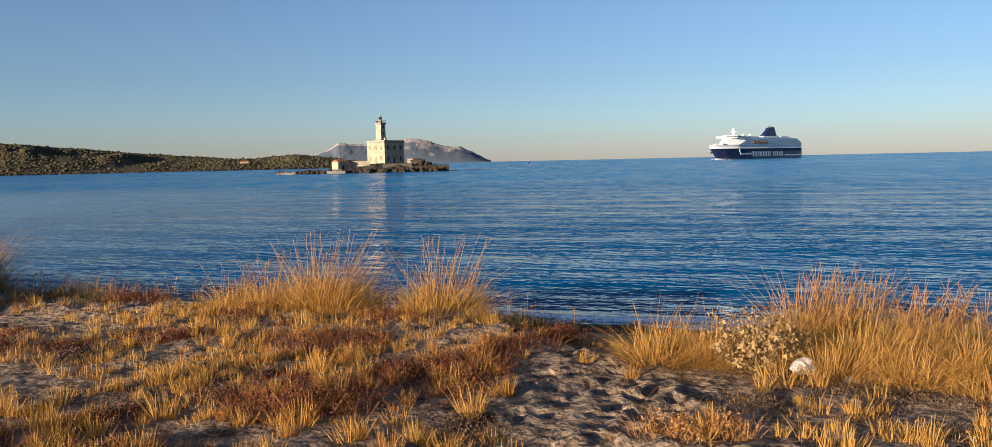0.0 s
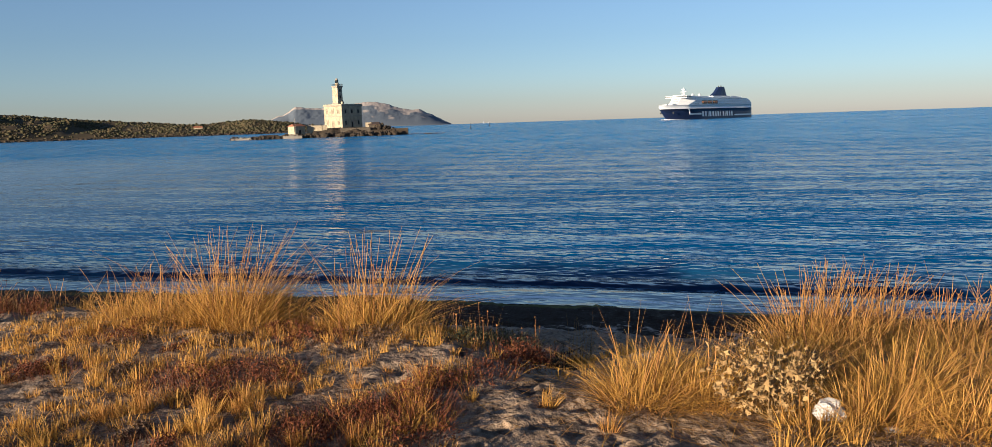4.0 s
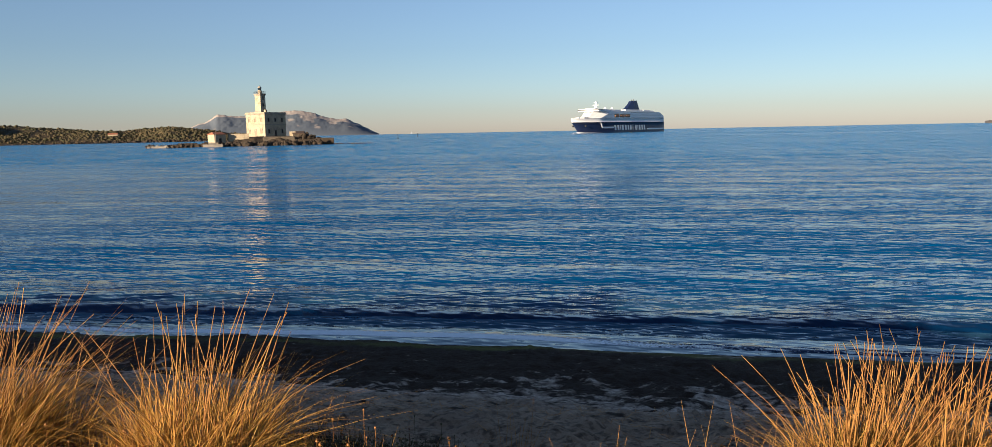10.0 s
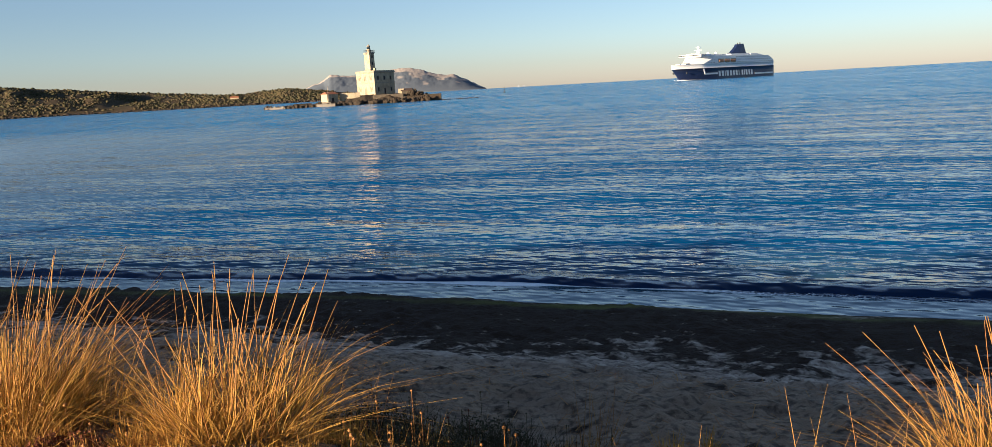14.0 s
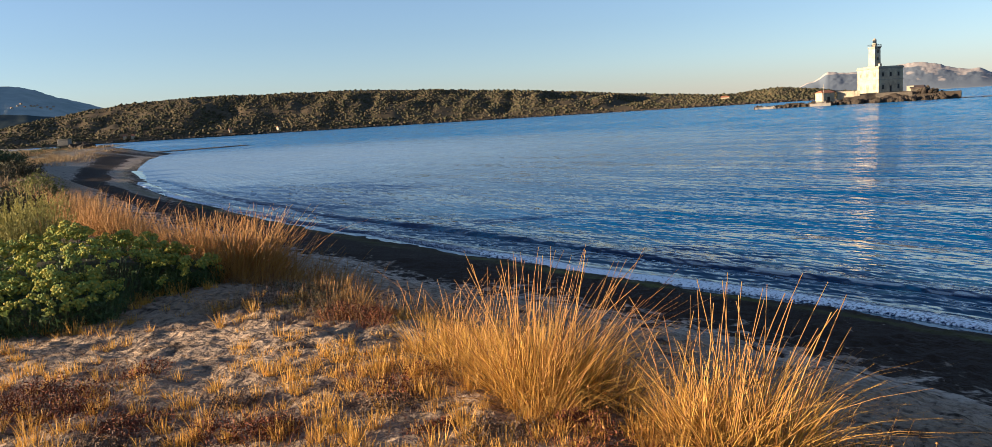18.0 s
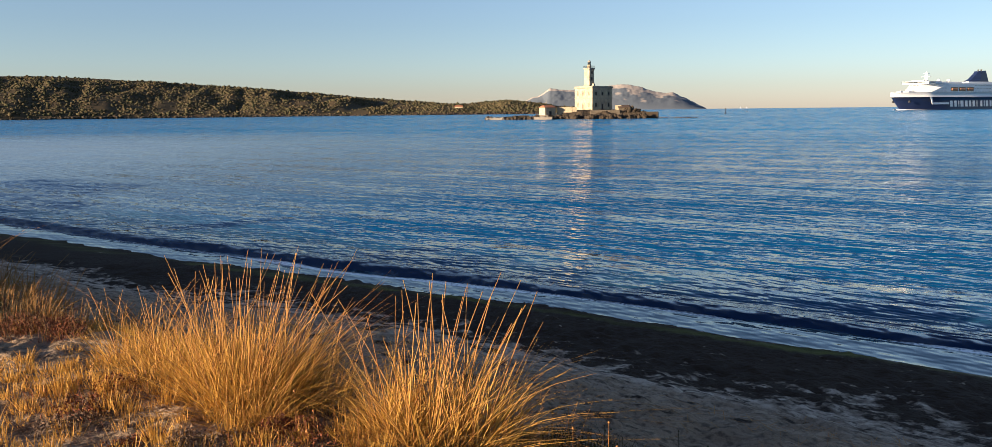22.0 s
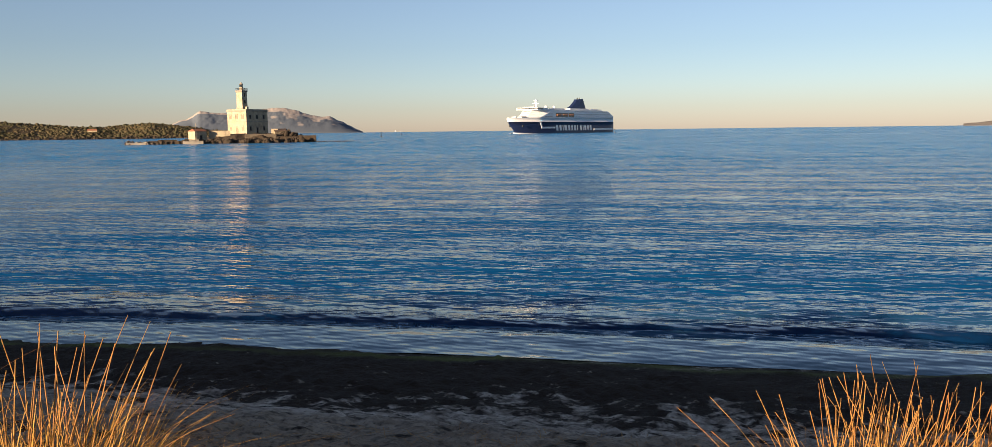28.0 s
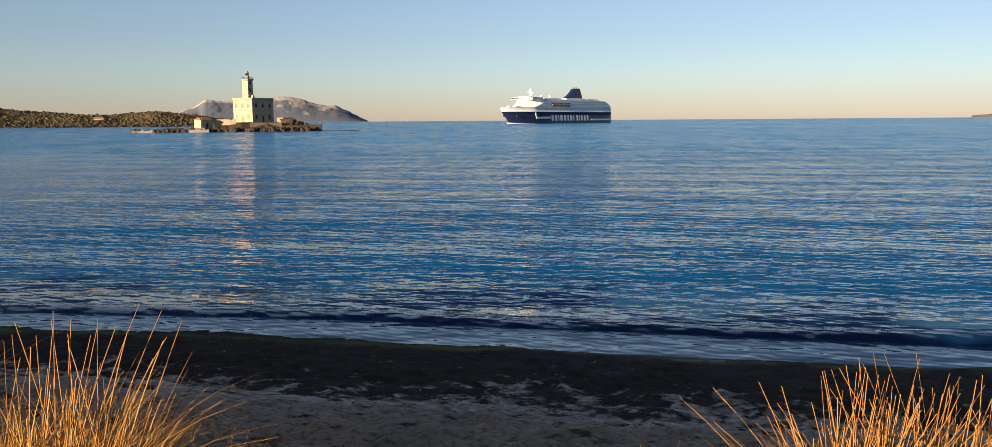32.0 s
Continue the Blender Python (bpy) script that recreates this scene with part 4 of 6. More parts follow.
    for x in (40, 22):
        bm = bmesh.new()
        bmesh.ops.create_uvsphere(bm, u_segments=12, v_segments=8, radius=1.7, matrix=Matrix.Translation((x, 5, 29.9)))
        part("radome", bm, WHITE, ob, smooth=True)
    for side_y in (14.82, -14.82):
        for z, x0, x1 in ((18.6, -104, 60), (21.6, -100, 52), (24.6, -92, 43)):
            n = 26
            for i in range(n):
                x = x0 + (x1 - x0) * i / n
                if z < 25 and -10 < x < 38:
                    continue
                part("window", boxes((x, side_y - 0.05, z, x + (x1 - x0) / n * 0.75, side_y + 0.05, z + 0.45)), TINTED, ob)
        for i in range(3):
            x = -2 + i * 14.5
            # dark slab stands in for shade in the open lifeboat recess
            part("lifeboat_bay", boxes((x - 6.4, side_y - 0.1, 18.6, x + 6.4, side_y + 0.1, 23.0)), GLASS, ob)
            bm = boxes((x - 5, side_y - 0.5, 19.6, x + 5, side_y + 0.9, 21.8), bevel=0.5)
            part("lifeboat", bm, ORANGE, ob, "orange and white lifeboat")
        # the line's name as a row of plain slanted blocks, and the stripe that leads into it
        y0 = side_y + (0.42 if side_y > 0 else -0.42)
        widths = (5.7, 5.5, 1.9, 6.8, 5.5, 4.6, 5.5, 1.9, 0, 4.6, 1.9, 5.5, 4.6, 5.1)
        x = 33.0
        for w in widths:
            if w == 0:
                x -= 3.5
                continue
            bm = bmesh.new()
            lean = 1.2
            c = [bm.verts.new(p) for p in ((x, y0, 3.0), (x - w * 0.8, y0, 3.0), (x - w * 0.8 + lean, y0, 9.2), (x + lean, y0, 9.2))]
            d = [bm.verts.new((v.co.x, y0 - math.copysign(0.5, y0), v.co.z)) for v in c]
            bm.faces.new(c)
            bm.faces.new(d[::-1])
            for i in range(4):
                bm.faces.new((c[i], d[i], d[(i + 1) % 4], c[(i + 1) % 4]))
            bmesh.ops.recalc_face_normals(bm, faces=bm.faces)
            part("letter_block", bm, WHITE, ob)
            x -= w + 1.9
        part("stripe", boxes((36, y0 - 0.25, 5.5, 63, y0 + 0.25, 7.4)), WHITE, ob, "white stripe")
        bm = boxes((63, y0 - 0.25, 5.5, 65.4, y0 + 0.25, 12.4))
        for v in bm.verts:
            v.co.x += (v.co.z - 5.5) * 0.5
        part("stripe", bm, WHITE, ob, "white slanted stripe")
        part("stripe", boxes((-106, y0 - 0.25, 3.2, x - 2, y0 + 0.25, 5.0)), WHITE, ob, "white stripe")
    # bow wave
    me = shore_foam()
    part("bow_wave", me, BREAKER, ob, "white bow wave")
    # the drawn length is shortened from the bow to fit the camera's view
    shorter = Matrix.Translation((112, 0, 0)) @ Matrix.Diagonal((0.923, 1, 1, 1)) @ Matrix.Translation((-112, 0, 0))
    for o in ob.children:
        o.data.transform(shorter)
    return ob


def shore_foam():
    n = 40
    verts, foam = [], []
    for i in range(n):
        u = i / (n - 1)
        for sgn in (1, -1):
            for w, h in ((0, 0.2 + 1.1 * math.exp(-3 * u)), (1.2 + 4 * u, 0.05)):
                verts.append((104 - 70 * u, sgn * (1.0 + 15.4 * min(1, u * 1.5) ** 0.7 + w), h))
                foam.append(0.75 * (1 - u) ** 0.5)
    faces = []
    for i in range(n - 1):
        a = i * 4
        faces += [(a, a + 1, a + 5, a + 4), (a + 2, a + 6, a + 7, a + 3)]
    me = raw_mesh("bow_wave", verts, faces)
    me.attributes.new("foam", "FLOAT", "POINT").data.foreach_set("value", np.array(foam, np.float32))
    return me


ferry = build_ferry()


# ---- lighthouse islet ----
LH = bearing(8.5, 372)            # the near corner of the keeper's house
LH_TURN = 8.5 + 41.4              # degrees


def islet_mound():
    nu, nv = 120, 60
    xs, ys = np.linspace(-34, 32, nu), np.linspace(-16, 34, nv)
    x, y = np.meshgrid(xs, ys, indexing="ij")
    r = np.sqrt(((x + 0) / 28) ** 2 + ((y - 8) / 20) ** 2)
    z = 4.4 * np.clip(1.15 - r ** 2.2, -0.5, 0.92)
    core = np.exp(-((x - 1) / 17) ** 4 - ((y - 9) / 13) ** 4)
    z = z * (1 + 0.35 * fractal(x * 0.25, y * 0.25, 4, 8) * (1 - core)) * np.where(x < -14, 0.42, 1.0)
    z = z * (1 - core) + 4.2 * core + 0.5 * fractal(x * 0.6, y * 0.6, 3, 12) * (1 - core)
    me = raw_mesh("islet", np.stack([x.ravel(), y.ravel(), z.ravel() - 0.3], 1), grid_faces(nu, nv))
    me.materials.append(ROCK)
    ob = tagged(new("islet", me), "low dark rocky islet in the sea", "islet", kind="structure")
    ob.matrix_world = pose(LH[0], LH[1], 0, 0, 0, 8.5)
    return ob


islet_mound()


def build_lighthouse():
    ob = thing("lighthouse", pose(LH[0], LH[1], 4.1, 0, 0, LH_TURN - 90), "weathered plastered lighthouse, a square tower on a two-storey house", "lighthouse")
    # local: the near corner at the origin; one face along -x (left), the other along +y
    s, h = 12.4, 10.7
    part("house_wall", boxes((-s, 0, -1.2, 0, s, h - 0.9), bevel=0.05), PLASTER, ob, "stained ochre plaster walls")
    part("cornice", boxes((-s - 0.35, -0.35, h - 1.0, 0.35, s + 0.35, h - 0.45), bevel=0.06), STONE, ob)
    part("parapet", boxes((-s - 0.1, -0.1, h - 0.45, 0.1, s + 0.1, h), bevel=0.05), PLASTER, ob)
    part("string_course", boxes((-s - 0.12, -0.12, 5.0, 0.12, s + 0.12, 5.3)), STONE, ob)
    for i in range(3):
        x = -s + 2.2 + i * 3.9
        for z, tall in ((1.2, 2.2), (6.4, 2.0)):
            if i == 1 and z < 2:
                z, tall = 0.0, 3.0
            # windows of the sunlit face take a paler colour than the other's
            win = part("window", boxes((x - 0.4, -0.03, z, x + 0.4, 0.3, z + tall * 0.8)), PALE_WINDOW, ob, "pale window panel")
            part("surround", boxes((x - 0.75, -0.1, z - 0.2, x - 0.5, 0.1, z + tall + 0.25), (x + 0.5, -0.1, z - 0.2, x + 0.75, 0.1, z + tall + 0.25), (x - 0.5, -0.1, z + tall, x + 0.5, 0.1, z + tall + 0.25)), STONE, win)
            y = 2.2 + i * 3.9
            win = part("window", boxes((-0.3, y - 0.45, z, 0.05, y + 0.45, z + tall * 0.85)), DARK, ob)
            part("surround", boxes((-0.1, y - 0.75, z - 0.2, 0.1, y - 0.5, z + tall + 0.25), (-0.1, y + 0.5, z - 0.2, 0.1, y + 0.75, z + tall + 0.25), (-0.1, y - 0.5, z + tall, 0.1, y + 0.5, z + tall + 0.25)), STONE, win)
    # tower
    cx, cy = -5.6, 2.9
    tower = [(cx - 1.9, cy - 1.5), (cx + 1.9, cy - 1.5), (cx + 1.9, cy + 1.5), (cx - 1.9, cy + 1.5)]
    part("tower", prism(tower, h - 0.5, h + 7.9, top=0.93, centre=(cx, cy)), PLASTER, ob, "tapering square tower")
    part("tower_base", boxes((cx - 2.1, cy - 1.7, h - 0.5, cx + 2.1, cy + 1.7, h + 0.6), bevel=0.1), STONE, ob)
    for z in (h + 2.6, h + 5.6):
        win = part("window", boxes((cx + 1.5, cy - 0.35, z, cx + 1.93, cy + 0.35, z + 1.5)), DARK, ob)
    h -= 0.4
    part("gallery", boxes((cx - 2.15, cy - 1.75, h + 8.3, cx + 2.15, cy + 1.75, h + 8.75), (cx - 1.95, cy - 1.6, h + 7.9, cx + 1.95, cy + 1.6, h + 8.3), bevel=0.06), STONE, ob)
    rail = bmesh.new()
    for x0, y0, x1, y1 in ((-2.05, -1.65, 2.05, -1.65), (2.05, -1.65, 2.05, 1.65), (2.05, 1.65, -2.05, 1.65), (-2.05, 1.65, -2.05, -1.65)):
        box(rail, cx + min(x0, x1) - 0.04, cy + min(y0, y1) - 0.04, h + 9.6, cx + max(x0, x1) + 0.04, cy + max(y0, y1) + 0.04, h + 9.68)
        for k in range(6):
            px, py = cx + x0 + (x1 - x0) * k / 6, cy + y0 + (y1 - y0) * k / 6
            box(rail, px - 0.04, py - 0.04, h + 8.7, px + 0.04, py + 0.04, h + 9.6)
    part("railing", rail, IRON, ob)
    part("lantern_base", prism(ring(0.95, 8, 0.39, cx, cy), h + 8.7, h + 10.2), PLASTER, ob)
    part("lantern_glass", prism(ring(0.8, 8, 0.39, cx, cy), h + 10.2, h + 11.4), GLASS, ob)
    part("lantern_roof", prism(ring(0.98, 8, 0.39, cx, cy), h + 11.4, h + 12.4, top=0.15, centre=(cx, cy)), STONE, ob)
    h += 0.4
    part("chimney", boxes((-1.6, 1.2, h - 0.3, -0.6, 2.2, h + 1.1), bevel=0.05), PLASTER, ob)
    return ob


build_lighthouse()


# local to the islet: x to the right along the view, y away, from the house's near corner
ISLET = pose(LH[0], LH[1], 0, 0, 0, 8.5)


def rock_mesh(name, rx, ry, rz, seed, sub=3, jag=0.28):
    bm = bmesh.new()
    bmesh.ops.create_icosphere(bm, subdivisions=sub, radius=1)
    for v in bm.verts:
        k = 1 + jag * noise.noise(v.co * 1.3 + Vector((seed * 7.1, 0, 0))) + 0.5 * jag * noise.noise(v.co * 3.1 + Vector((0, seed * 3.3, 0)))
        v.co = Vector((v.co.x * rx * k, v.co.y * ry * k, v.co.z * rz * k))
    me = bpy.data.meshes.new(name)
    bm.to_mesh(me)
    bm.free()
    return me


def islet_rocks():
    rng = np.random.default_rng(15)
    shapes = [rock_mesh("rock", 1.0, 0.9, 0.7, k, 2, 0.45) for k in range(6)]
    for me in shapes:
        me.materials.append(ROCK)
    pale = [me.copy() for me in shapes]
    for me in pale:
        me.materials.clear()
        me.materials.append(CONCRETE)
    for i in range(150):
        u = rng.uniform(0, 1)
        x = -27 + 55 * u
        y = -13 + rng.normal(0, 1.8) + 14 * abs(u - 0.45) ** 2 * 2
        size = rng.uniform(0.5, 1.7)
        ob = new("boulder", shapes[i % 6])
        ob.matrix_world = ISLET @ Matrix.LocRotScale((x, y, rng.uniform(-0.1, 0.8)), Euler((rng.uniform(0, 6), rng.uniform(0, 6), rng.uniform(0, 6))), Vector((size, size, size)))
        tagged(ob, "dark sea-worn boulder at the islet's edge", "rock", "boulders of the islet")
    for i in range(64):
        x = rng.uniform(11, 25)
        y, size = rng.uniform(-5.5, 1.5), rng.uniform(0.4, 1.25)
        z = np.interp(x, (11, 14, 18, 20, 23, 25), (2.8, 3.6, 4.4, 3.8, 2.4, 1.8)) * rng.uniform(0.7, 1.0)
        ob = new("boulder", shapes[i % 6])
        ob.matrix_world = ISLET @ Matrix.LocRotScale((x, y, z), Euler((rng.uniform(0, 6), rng.uniform(0, 6), rng.uniform(0, 6))), Vector((size * 1.2, size, size)))
        tagged(ob, "dark boulder heaped beside the ruined store", "rock", "boulders of the islet")
    for i in range(26):
        x, y, size = rng.uniform(30, 46), rng.uniform(-9, -5), rng.uniform(0.3, 0.75)
        ob = new("boulder", shapes[i % 6])
        ob.matrix_world = ISLET @ Matrix.LocRotScale((x, y, 0.05), Euler((0, 0, rng.uniform(0, 6))), Vector((size * 1.8, size, size * 0.5)))
        tagged(ob, "low dark rock awash off the islet", "rock", "boulders of the islet")
    for i in range(30):
        x, y, size = rng.uniform(-38, -15), rng.uniform(-15.8, -13.5), rng.uniform(0.4, 1.1)
        ob = new("boulder", shapes[i % 6])
        ob.matrix_world = ISLET @ Matrix.LocRotScale((x, y, rng.uniform(0.2, 0.8)), Euler((rng.uniform(0, 6), rng.uniform(0, 6), rng.uniform(0, 6))), Vector((size * 1.2, size, size)))
        tagged(ob, "dark boulder tipped along the side of the jetty", "rock", "boulders of the islet")
    for i in range(46):
        x, y = rng.uniform(-48, -37), rng.uniform(-16, -10)
        size = rng.uniform(0.35, 0.9)
        ob = new("boulder", (pale if i % 3 == 0 else shapes)[i % 6])
        ob.matrix_world = ISLET @ Matrix.LocRotScale((x, y, rng.uniform(0.0, 0.55)), Euler((rng.uniform(0, 6), rng.uniform(0, 6), rng.uniform(0, 6))), Vector((size * 1.3, size, size * 0.7)))
        tagged(ob, "pale stone block of the ruined jetty head", "rock", "stones of the jetty")


islet_rocks()


def islet_buildings():
    jetty = thing("jetty", ISLET @ pose(-37, -13, 0), "low stone jetty reaching out from the islet", "jetty")
    part("deck", boxes((-2, -2.2, -1, 13, 2.2, 1.3), (3, -1.6, 1.3, 9, 1.9, 1.75), bevel=0.15), ROCK, jetty)
    part("head", boxes((-10.5, -2.6, -1, -2, 2.6, 0.7), bevel=0.2), CONCRETE, jetty)
    quay = thing("landing_stage", ISLET @ pose(-21.5, -15, 0), "pale concrete landing stage with steps", "quay")
    part("block", boxes((-4, -2, -1, 4, 2, 1.1), bevel=0.1), CONCRETE, quay)
    for k in range(3):
        part("step", boxes((-2, 2 + k * 0.6, -0.5, 2, 2.6 + k * 0.6, 1.3 + k * 0.25), bevel=0.04), CONCRETE, quay)
    hut = thing("hut", ISLET @ pose(-20.3, -6, 1.3, 0, 0, 38), "small plastered hut with a red tiled roof on the islet", "hut")
    part("wall", boxes((-2.9, -2.4, -1, 2.9, 2.4, 4.0), bevel=0.05), PLASTER, hut)
    bm = bmesh.new()
    a = [bm.verts.new(q) for q in ((-3.3, -2.8, 3.9), (3.3, -2.8, 3.9), (3.3, 2.8, 3.9), (-3.3, 2.8, 3.9), (-2.2, 0, 5.0), (2.2, 0, 5.0))]
    for f in ((0, 1, 5, 4), (1, 2, 5), (2, 3, 4, 5), (3, 0, 4), (3, 2, 1, 0)):
        bm.faces.new([a[i] for i in f])
    part("roof", bm, TILE, hut, "red tile roof")
    part("door", boxes((-0.6, -2.46, -0.2, 0.6, -2.3, 2.2)), DARK, hut)
    part("window", boxes((2.84, -0.6, 1.2, 2.96, 0.6, 2.5)), DARK, hut)
    pole = thing("flagpole", ISLET @ pose(-20.5, -12, 0.8), "white flagpole beside the landing stage", "pole")
    part("pole", prism(ring(0.09, 8), 0, 8.0, top=0.6), STONE, pole)
    part("yard", boxes((-0.6, -0.04, 6.6, 0.6, 0.04, 6.7)), STONE, pole)
    wall = thing("garden_wall", ISLET @ pose(-11.6, -3.5, 2.8), "white plastered garden wall beside the house", "wall")
    part("wall", boxes((-4.2, -0.3, -1.0, 4.6, 0.3, 2.4), bevel=0.05), PLASTER, wall)
    part("coping", boxes((-4.3, -0.4, 2.4, 4.7, 0.4, 2.6)), STONE, wall)
    rear = thing("retaining_wall", ISLET @ pose(15, -6, 0), "rough stone retaining wall round the islet's end", "wall")
    part("wall", boxes((-16, -1.2, -1, -2.5, 1.2, 3.8), bevel=0.2), MASONRY, rear, "dark mortared masonry")
    part("rock_foot", boxes((-2.5, -1.3, -1, 7.0, 1.3, 2.6), bevel=0.4), ROCK, rear)
    part("low_wall", boxes((7.0, -1.0, -1, 14.5, 1.0, 2.9), bevel=0.25), ROCK, rear)
    store = thing("ruined_store", ISLET @ pose(15.2, 2, 2.5), "low ruined stone store with a sagging tile roof", "building")
    part("wall", boxes((-3.2, -2.6, -1.5, 3.2, -2.0, 2.6), (-3.2, 2.0, -1.5, 3.2, 2.6, 2.9), (-3.2, -2.0, -1.5, -2.6, 2.0, 2.7), (2.6, -2.0, -1.5, 3.2, 2.0, 1.8), bevel=0.12), MASONRY, store, "broken dark stone walls")
    bm = bmesh.new()
    a = [bm.verts.new(q) for q in ((-3.5, -2.9, 2.5), (1.6, -2.9, 2.7), (3.4, -2.7, 1.7), (-3.5, 2.9, 3.5), (1.8, 2.9, 3.6), (3.4, 2.7, 2.2))]
    low = [bm.verts.new(v.co - Vector((0, 0, 0.25))) for v in a]
    for f in ((0, 1, 4, 3), (1, 2, 5, 4)):
        bm.faces.new([a[i] for i in f])
        bm.faces.new([low[i] for i in reversed(f)])
    edge = (0, 1, 2, 5, 4, 3)
    for i, k in zip(edge, edge[1:] + edge[:1]):
        bm.faces.new((a[k], a[i], low[i], low[k]))
    part("roof", bm, OLD_TILE, store, "faded sagging tile roof")
    part("doorway", boxes((-0.7, -2.7, -0.6, 0.7, -2.55, 1.5)), DARK, store)
    yard = thing("yard_wall", ISLET @ pose(10.5, 2, 3.4), "sloping pale wall at the corner of the house", "wall")
    part("wall", prism([(0, -0.3), (3.5, -0.3), (3.5, 0.3), (0, 0.3)], 0, 2.6, top=0.75), PLASTER, yard)


islet_buildings()

# ---- plants of the dune ----
def stems(rng, n, radius, tall, width, lean=0.35, droop=0.25, wind=(0.0, 0.0), seg=4, sides=3, spread=1.0, low=0.45, twist=0.0, taper=0.75):
    """Curved tapering stems that rise from a disc: points and faces. wind: a shared lean."""
    r = radius * np.sqrt(rng.uniform(0, 1, n))
    a = rng.uniform(0, 2 * math.pi, n)
    bx, by = r * np.cos(a) * spread, r * np.sin(a)
    h = tall * rng.uniform(low, 1.0, n)
    out = np.clip(r / max(radius, 1e-6), 0, 1) * lean + rng.normal(0, lean * 0.55, n)
    a2 = a + rng.normal(0, 0.7, n)
    dx, dy = np.cos(a2) * out + wind[0], np.sin(a2) * out + wind[1]
    bend = droop * rng.uniform(0.2, 1.6, n)
    t = np.linspace(0, 1, seg + 1)[None, :]
    reach = h[:, None] * (t + bend[:, None] * t ** 2.2)
    px, py = bx[:, None] + dx[:, None] * reach, by[:, None] + dy[:, None] * reach
    k = np.hypot(dx, dy)
    pz = h[:, None] * (t - 0.5 * (bend * k)[:, None] * t ** 2.4) - 0.01
    if twist:
        px = px + twist * h[:, None] * t * rng.normal(0, 1, (n, 1)) * np.sin(t * 5)
        py = py + twist * h[:, None] * t * rng.normal(0, 1, (n, 1)) * np.sin(t * 4)
    w = width * rng.uniform(0.7, 1.3, n)[:, None] * (1 - taper * t)
    turn = rng.uniform(0, 2 * math.pi, n)[:, None]
    pts = np.empty((n, seg + 1, sides, 3))
    for i in range(sides):
        ang = turn + 2 * math.pi * i / sides
        pts[:, :, i, 0], pts[:, :, i, 1], pts[:, :, i, 2] = px + w * np.cos(ang), py + w * np.sin(ang), pz
    faces = []
    for s in range(seg):
        for i in range(sides if sides > 2 else 1):
            k2 = (i + 1) % sides
            faces.append((s * sides + i, s * sides + k2, (s + 1) * sides + k2, (s + 1) * sides + i))
    f = np.array(faces)[None] + (np.arange(n) * (seg + 1) * sides)[:, None, None]
    return pts.reshape(-1, 3), f.reshape(-1, 4)


def stem_mesh(name, *groups):
    verts, faces, at = [], [], 0
    for v, f in groups:
        verts.append(v)
        faces.append(f + at)
        at += len(v)
    return raw_mesh(name, np.concatenate(verts), np.concatenate(faces))


WIND = (0.15, 0.03)


def tussock(x, y, radius, tall, stalks, leaves, seed, label, leaf_mat=STRAW, wind=WIND, category="grass", mess=1.0, stout=1.0):
    rng = np.random.default_rng(seed)
    ob = thing("grass_tussock", pose(x, y, ground_at(x, y) - 0.01), label, category, "tall tussocks on the dune")
    tagged(part("stalk_mass", stem_mesh("stalk_mass", stems(rng, int(stalks * 0.36), radius * 0.6, tall * 1.06, 0.0045 * stout, 0.50 * mess ** 0.5, 0.22 * mess, wind, 5, 3, low=0.42, taper=0.5)), STALK, ob, "tall bare straw stalks"), kind="stuff")
    tagged(part("leaf_skirt", stem_mesh("leaf_skirt", stems(rng, int(leaves * 0.5), radius * 0.8, tall * 0.62 * (1 + 0.3 * (mess - 1)), 0.0032, 0.6 * mess, 0.6 * mess, (wind[0] * 0.7, wind[1]), 4, 2, low=0.25)), leaf_mat, ob, "thick skirt of dry leaves"), kind="stuff")
    tagged(part("leaf_litter", stem_mesh("leaf_litter", stems(rng, int(leaves * 0.2), radius * 1.0, tall * 0.4, 0.0034, 0.9, 0.8, (wind[0], wind[1]), 4, 2, low=0.3, twist=0.16)), leaf_mat, ob, "tangled bright dry leaves"), kind="stuff")
    tagged(part("thatch", stem_mesh("thatch", stems(rng, int(leaves * 0.24), radius * 1.05, tall * 0.36, 0.0034, 0.9, 0.8, (wind[0], wind[1]), 4, 2, low=0.3, twist=0.16)), SHADED_LEAF, ob, "matted leaves at the foot, coloured dark for shade"), kind="stuff")
    return ob


TALL = "tall dry golden grass tussock on the sandy dune edge"
for n, (x, y, r, h, k, m) in enumerate((
        (-0.62, 9.0, 0.48, 0.86, 175, 1300), (-0.98, 9.15, 0.2, 0.6, 45, 260),
        (-2.0, 9.3, 0.46, 0.92, 360, 2600), (-1.55, 9.4, 0.24, 0.6, 50, 400), (-2.65, 9.5, 0.4, 0.66, 150, 1000),
        (-3.2, 9.75, 0.34, 0.56, 100, 700), (-1.75, 8.9, 0.25, 0.5, 40, 350),
        (3.12, 8.45, 0.34, 0.84, 270, 1250), (3.42, 8.6, 0.40, 0.86, 320, 1500), (3.8, 8.45, 0.44, 0.82, 320, 1500),
        (4.35, 8.3, 0.44, 0.78, 290, 1400), (4.95, 8.2, 0.42, 0.72, 260, 1200), (5.6, 8.0, 0.4, 0.7, 120, 600), (3.2, 7.8, 0.3, 0.5, 40, 400), (3.9, 7.7, 0.3, 0.5, 40, 400))):
    tussock(x, y, r, h, k, m, 100 + n, TALL, YELLOWED, stout=1.0 if n < 2 or n > 6 else 0.78)
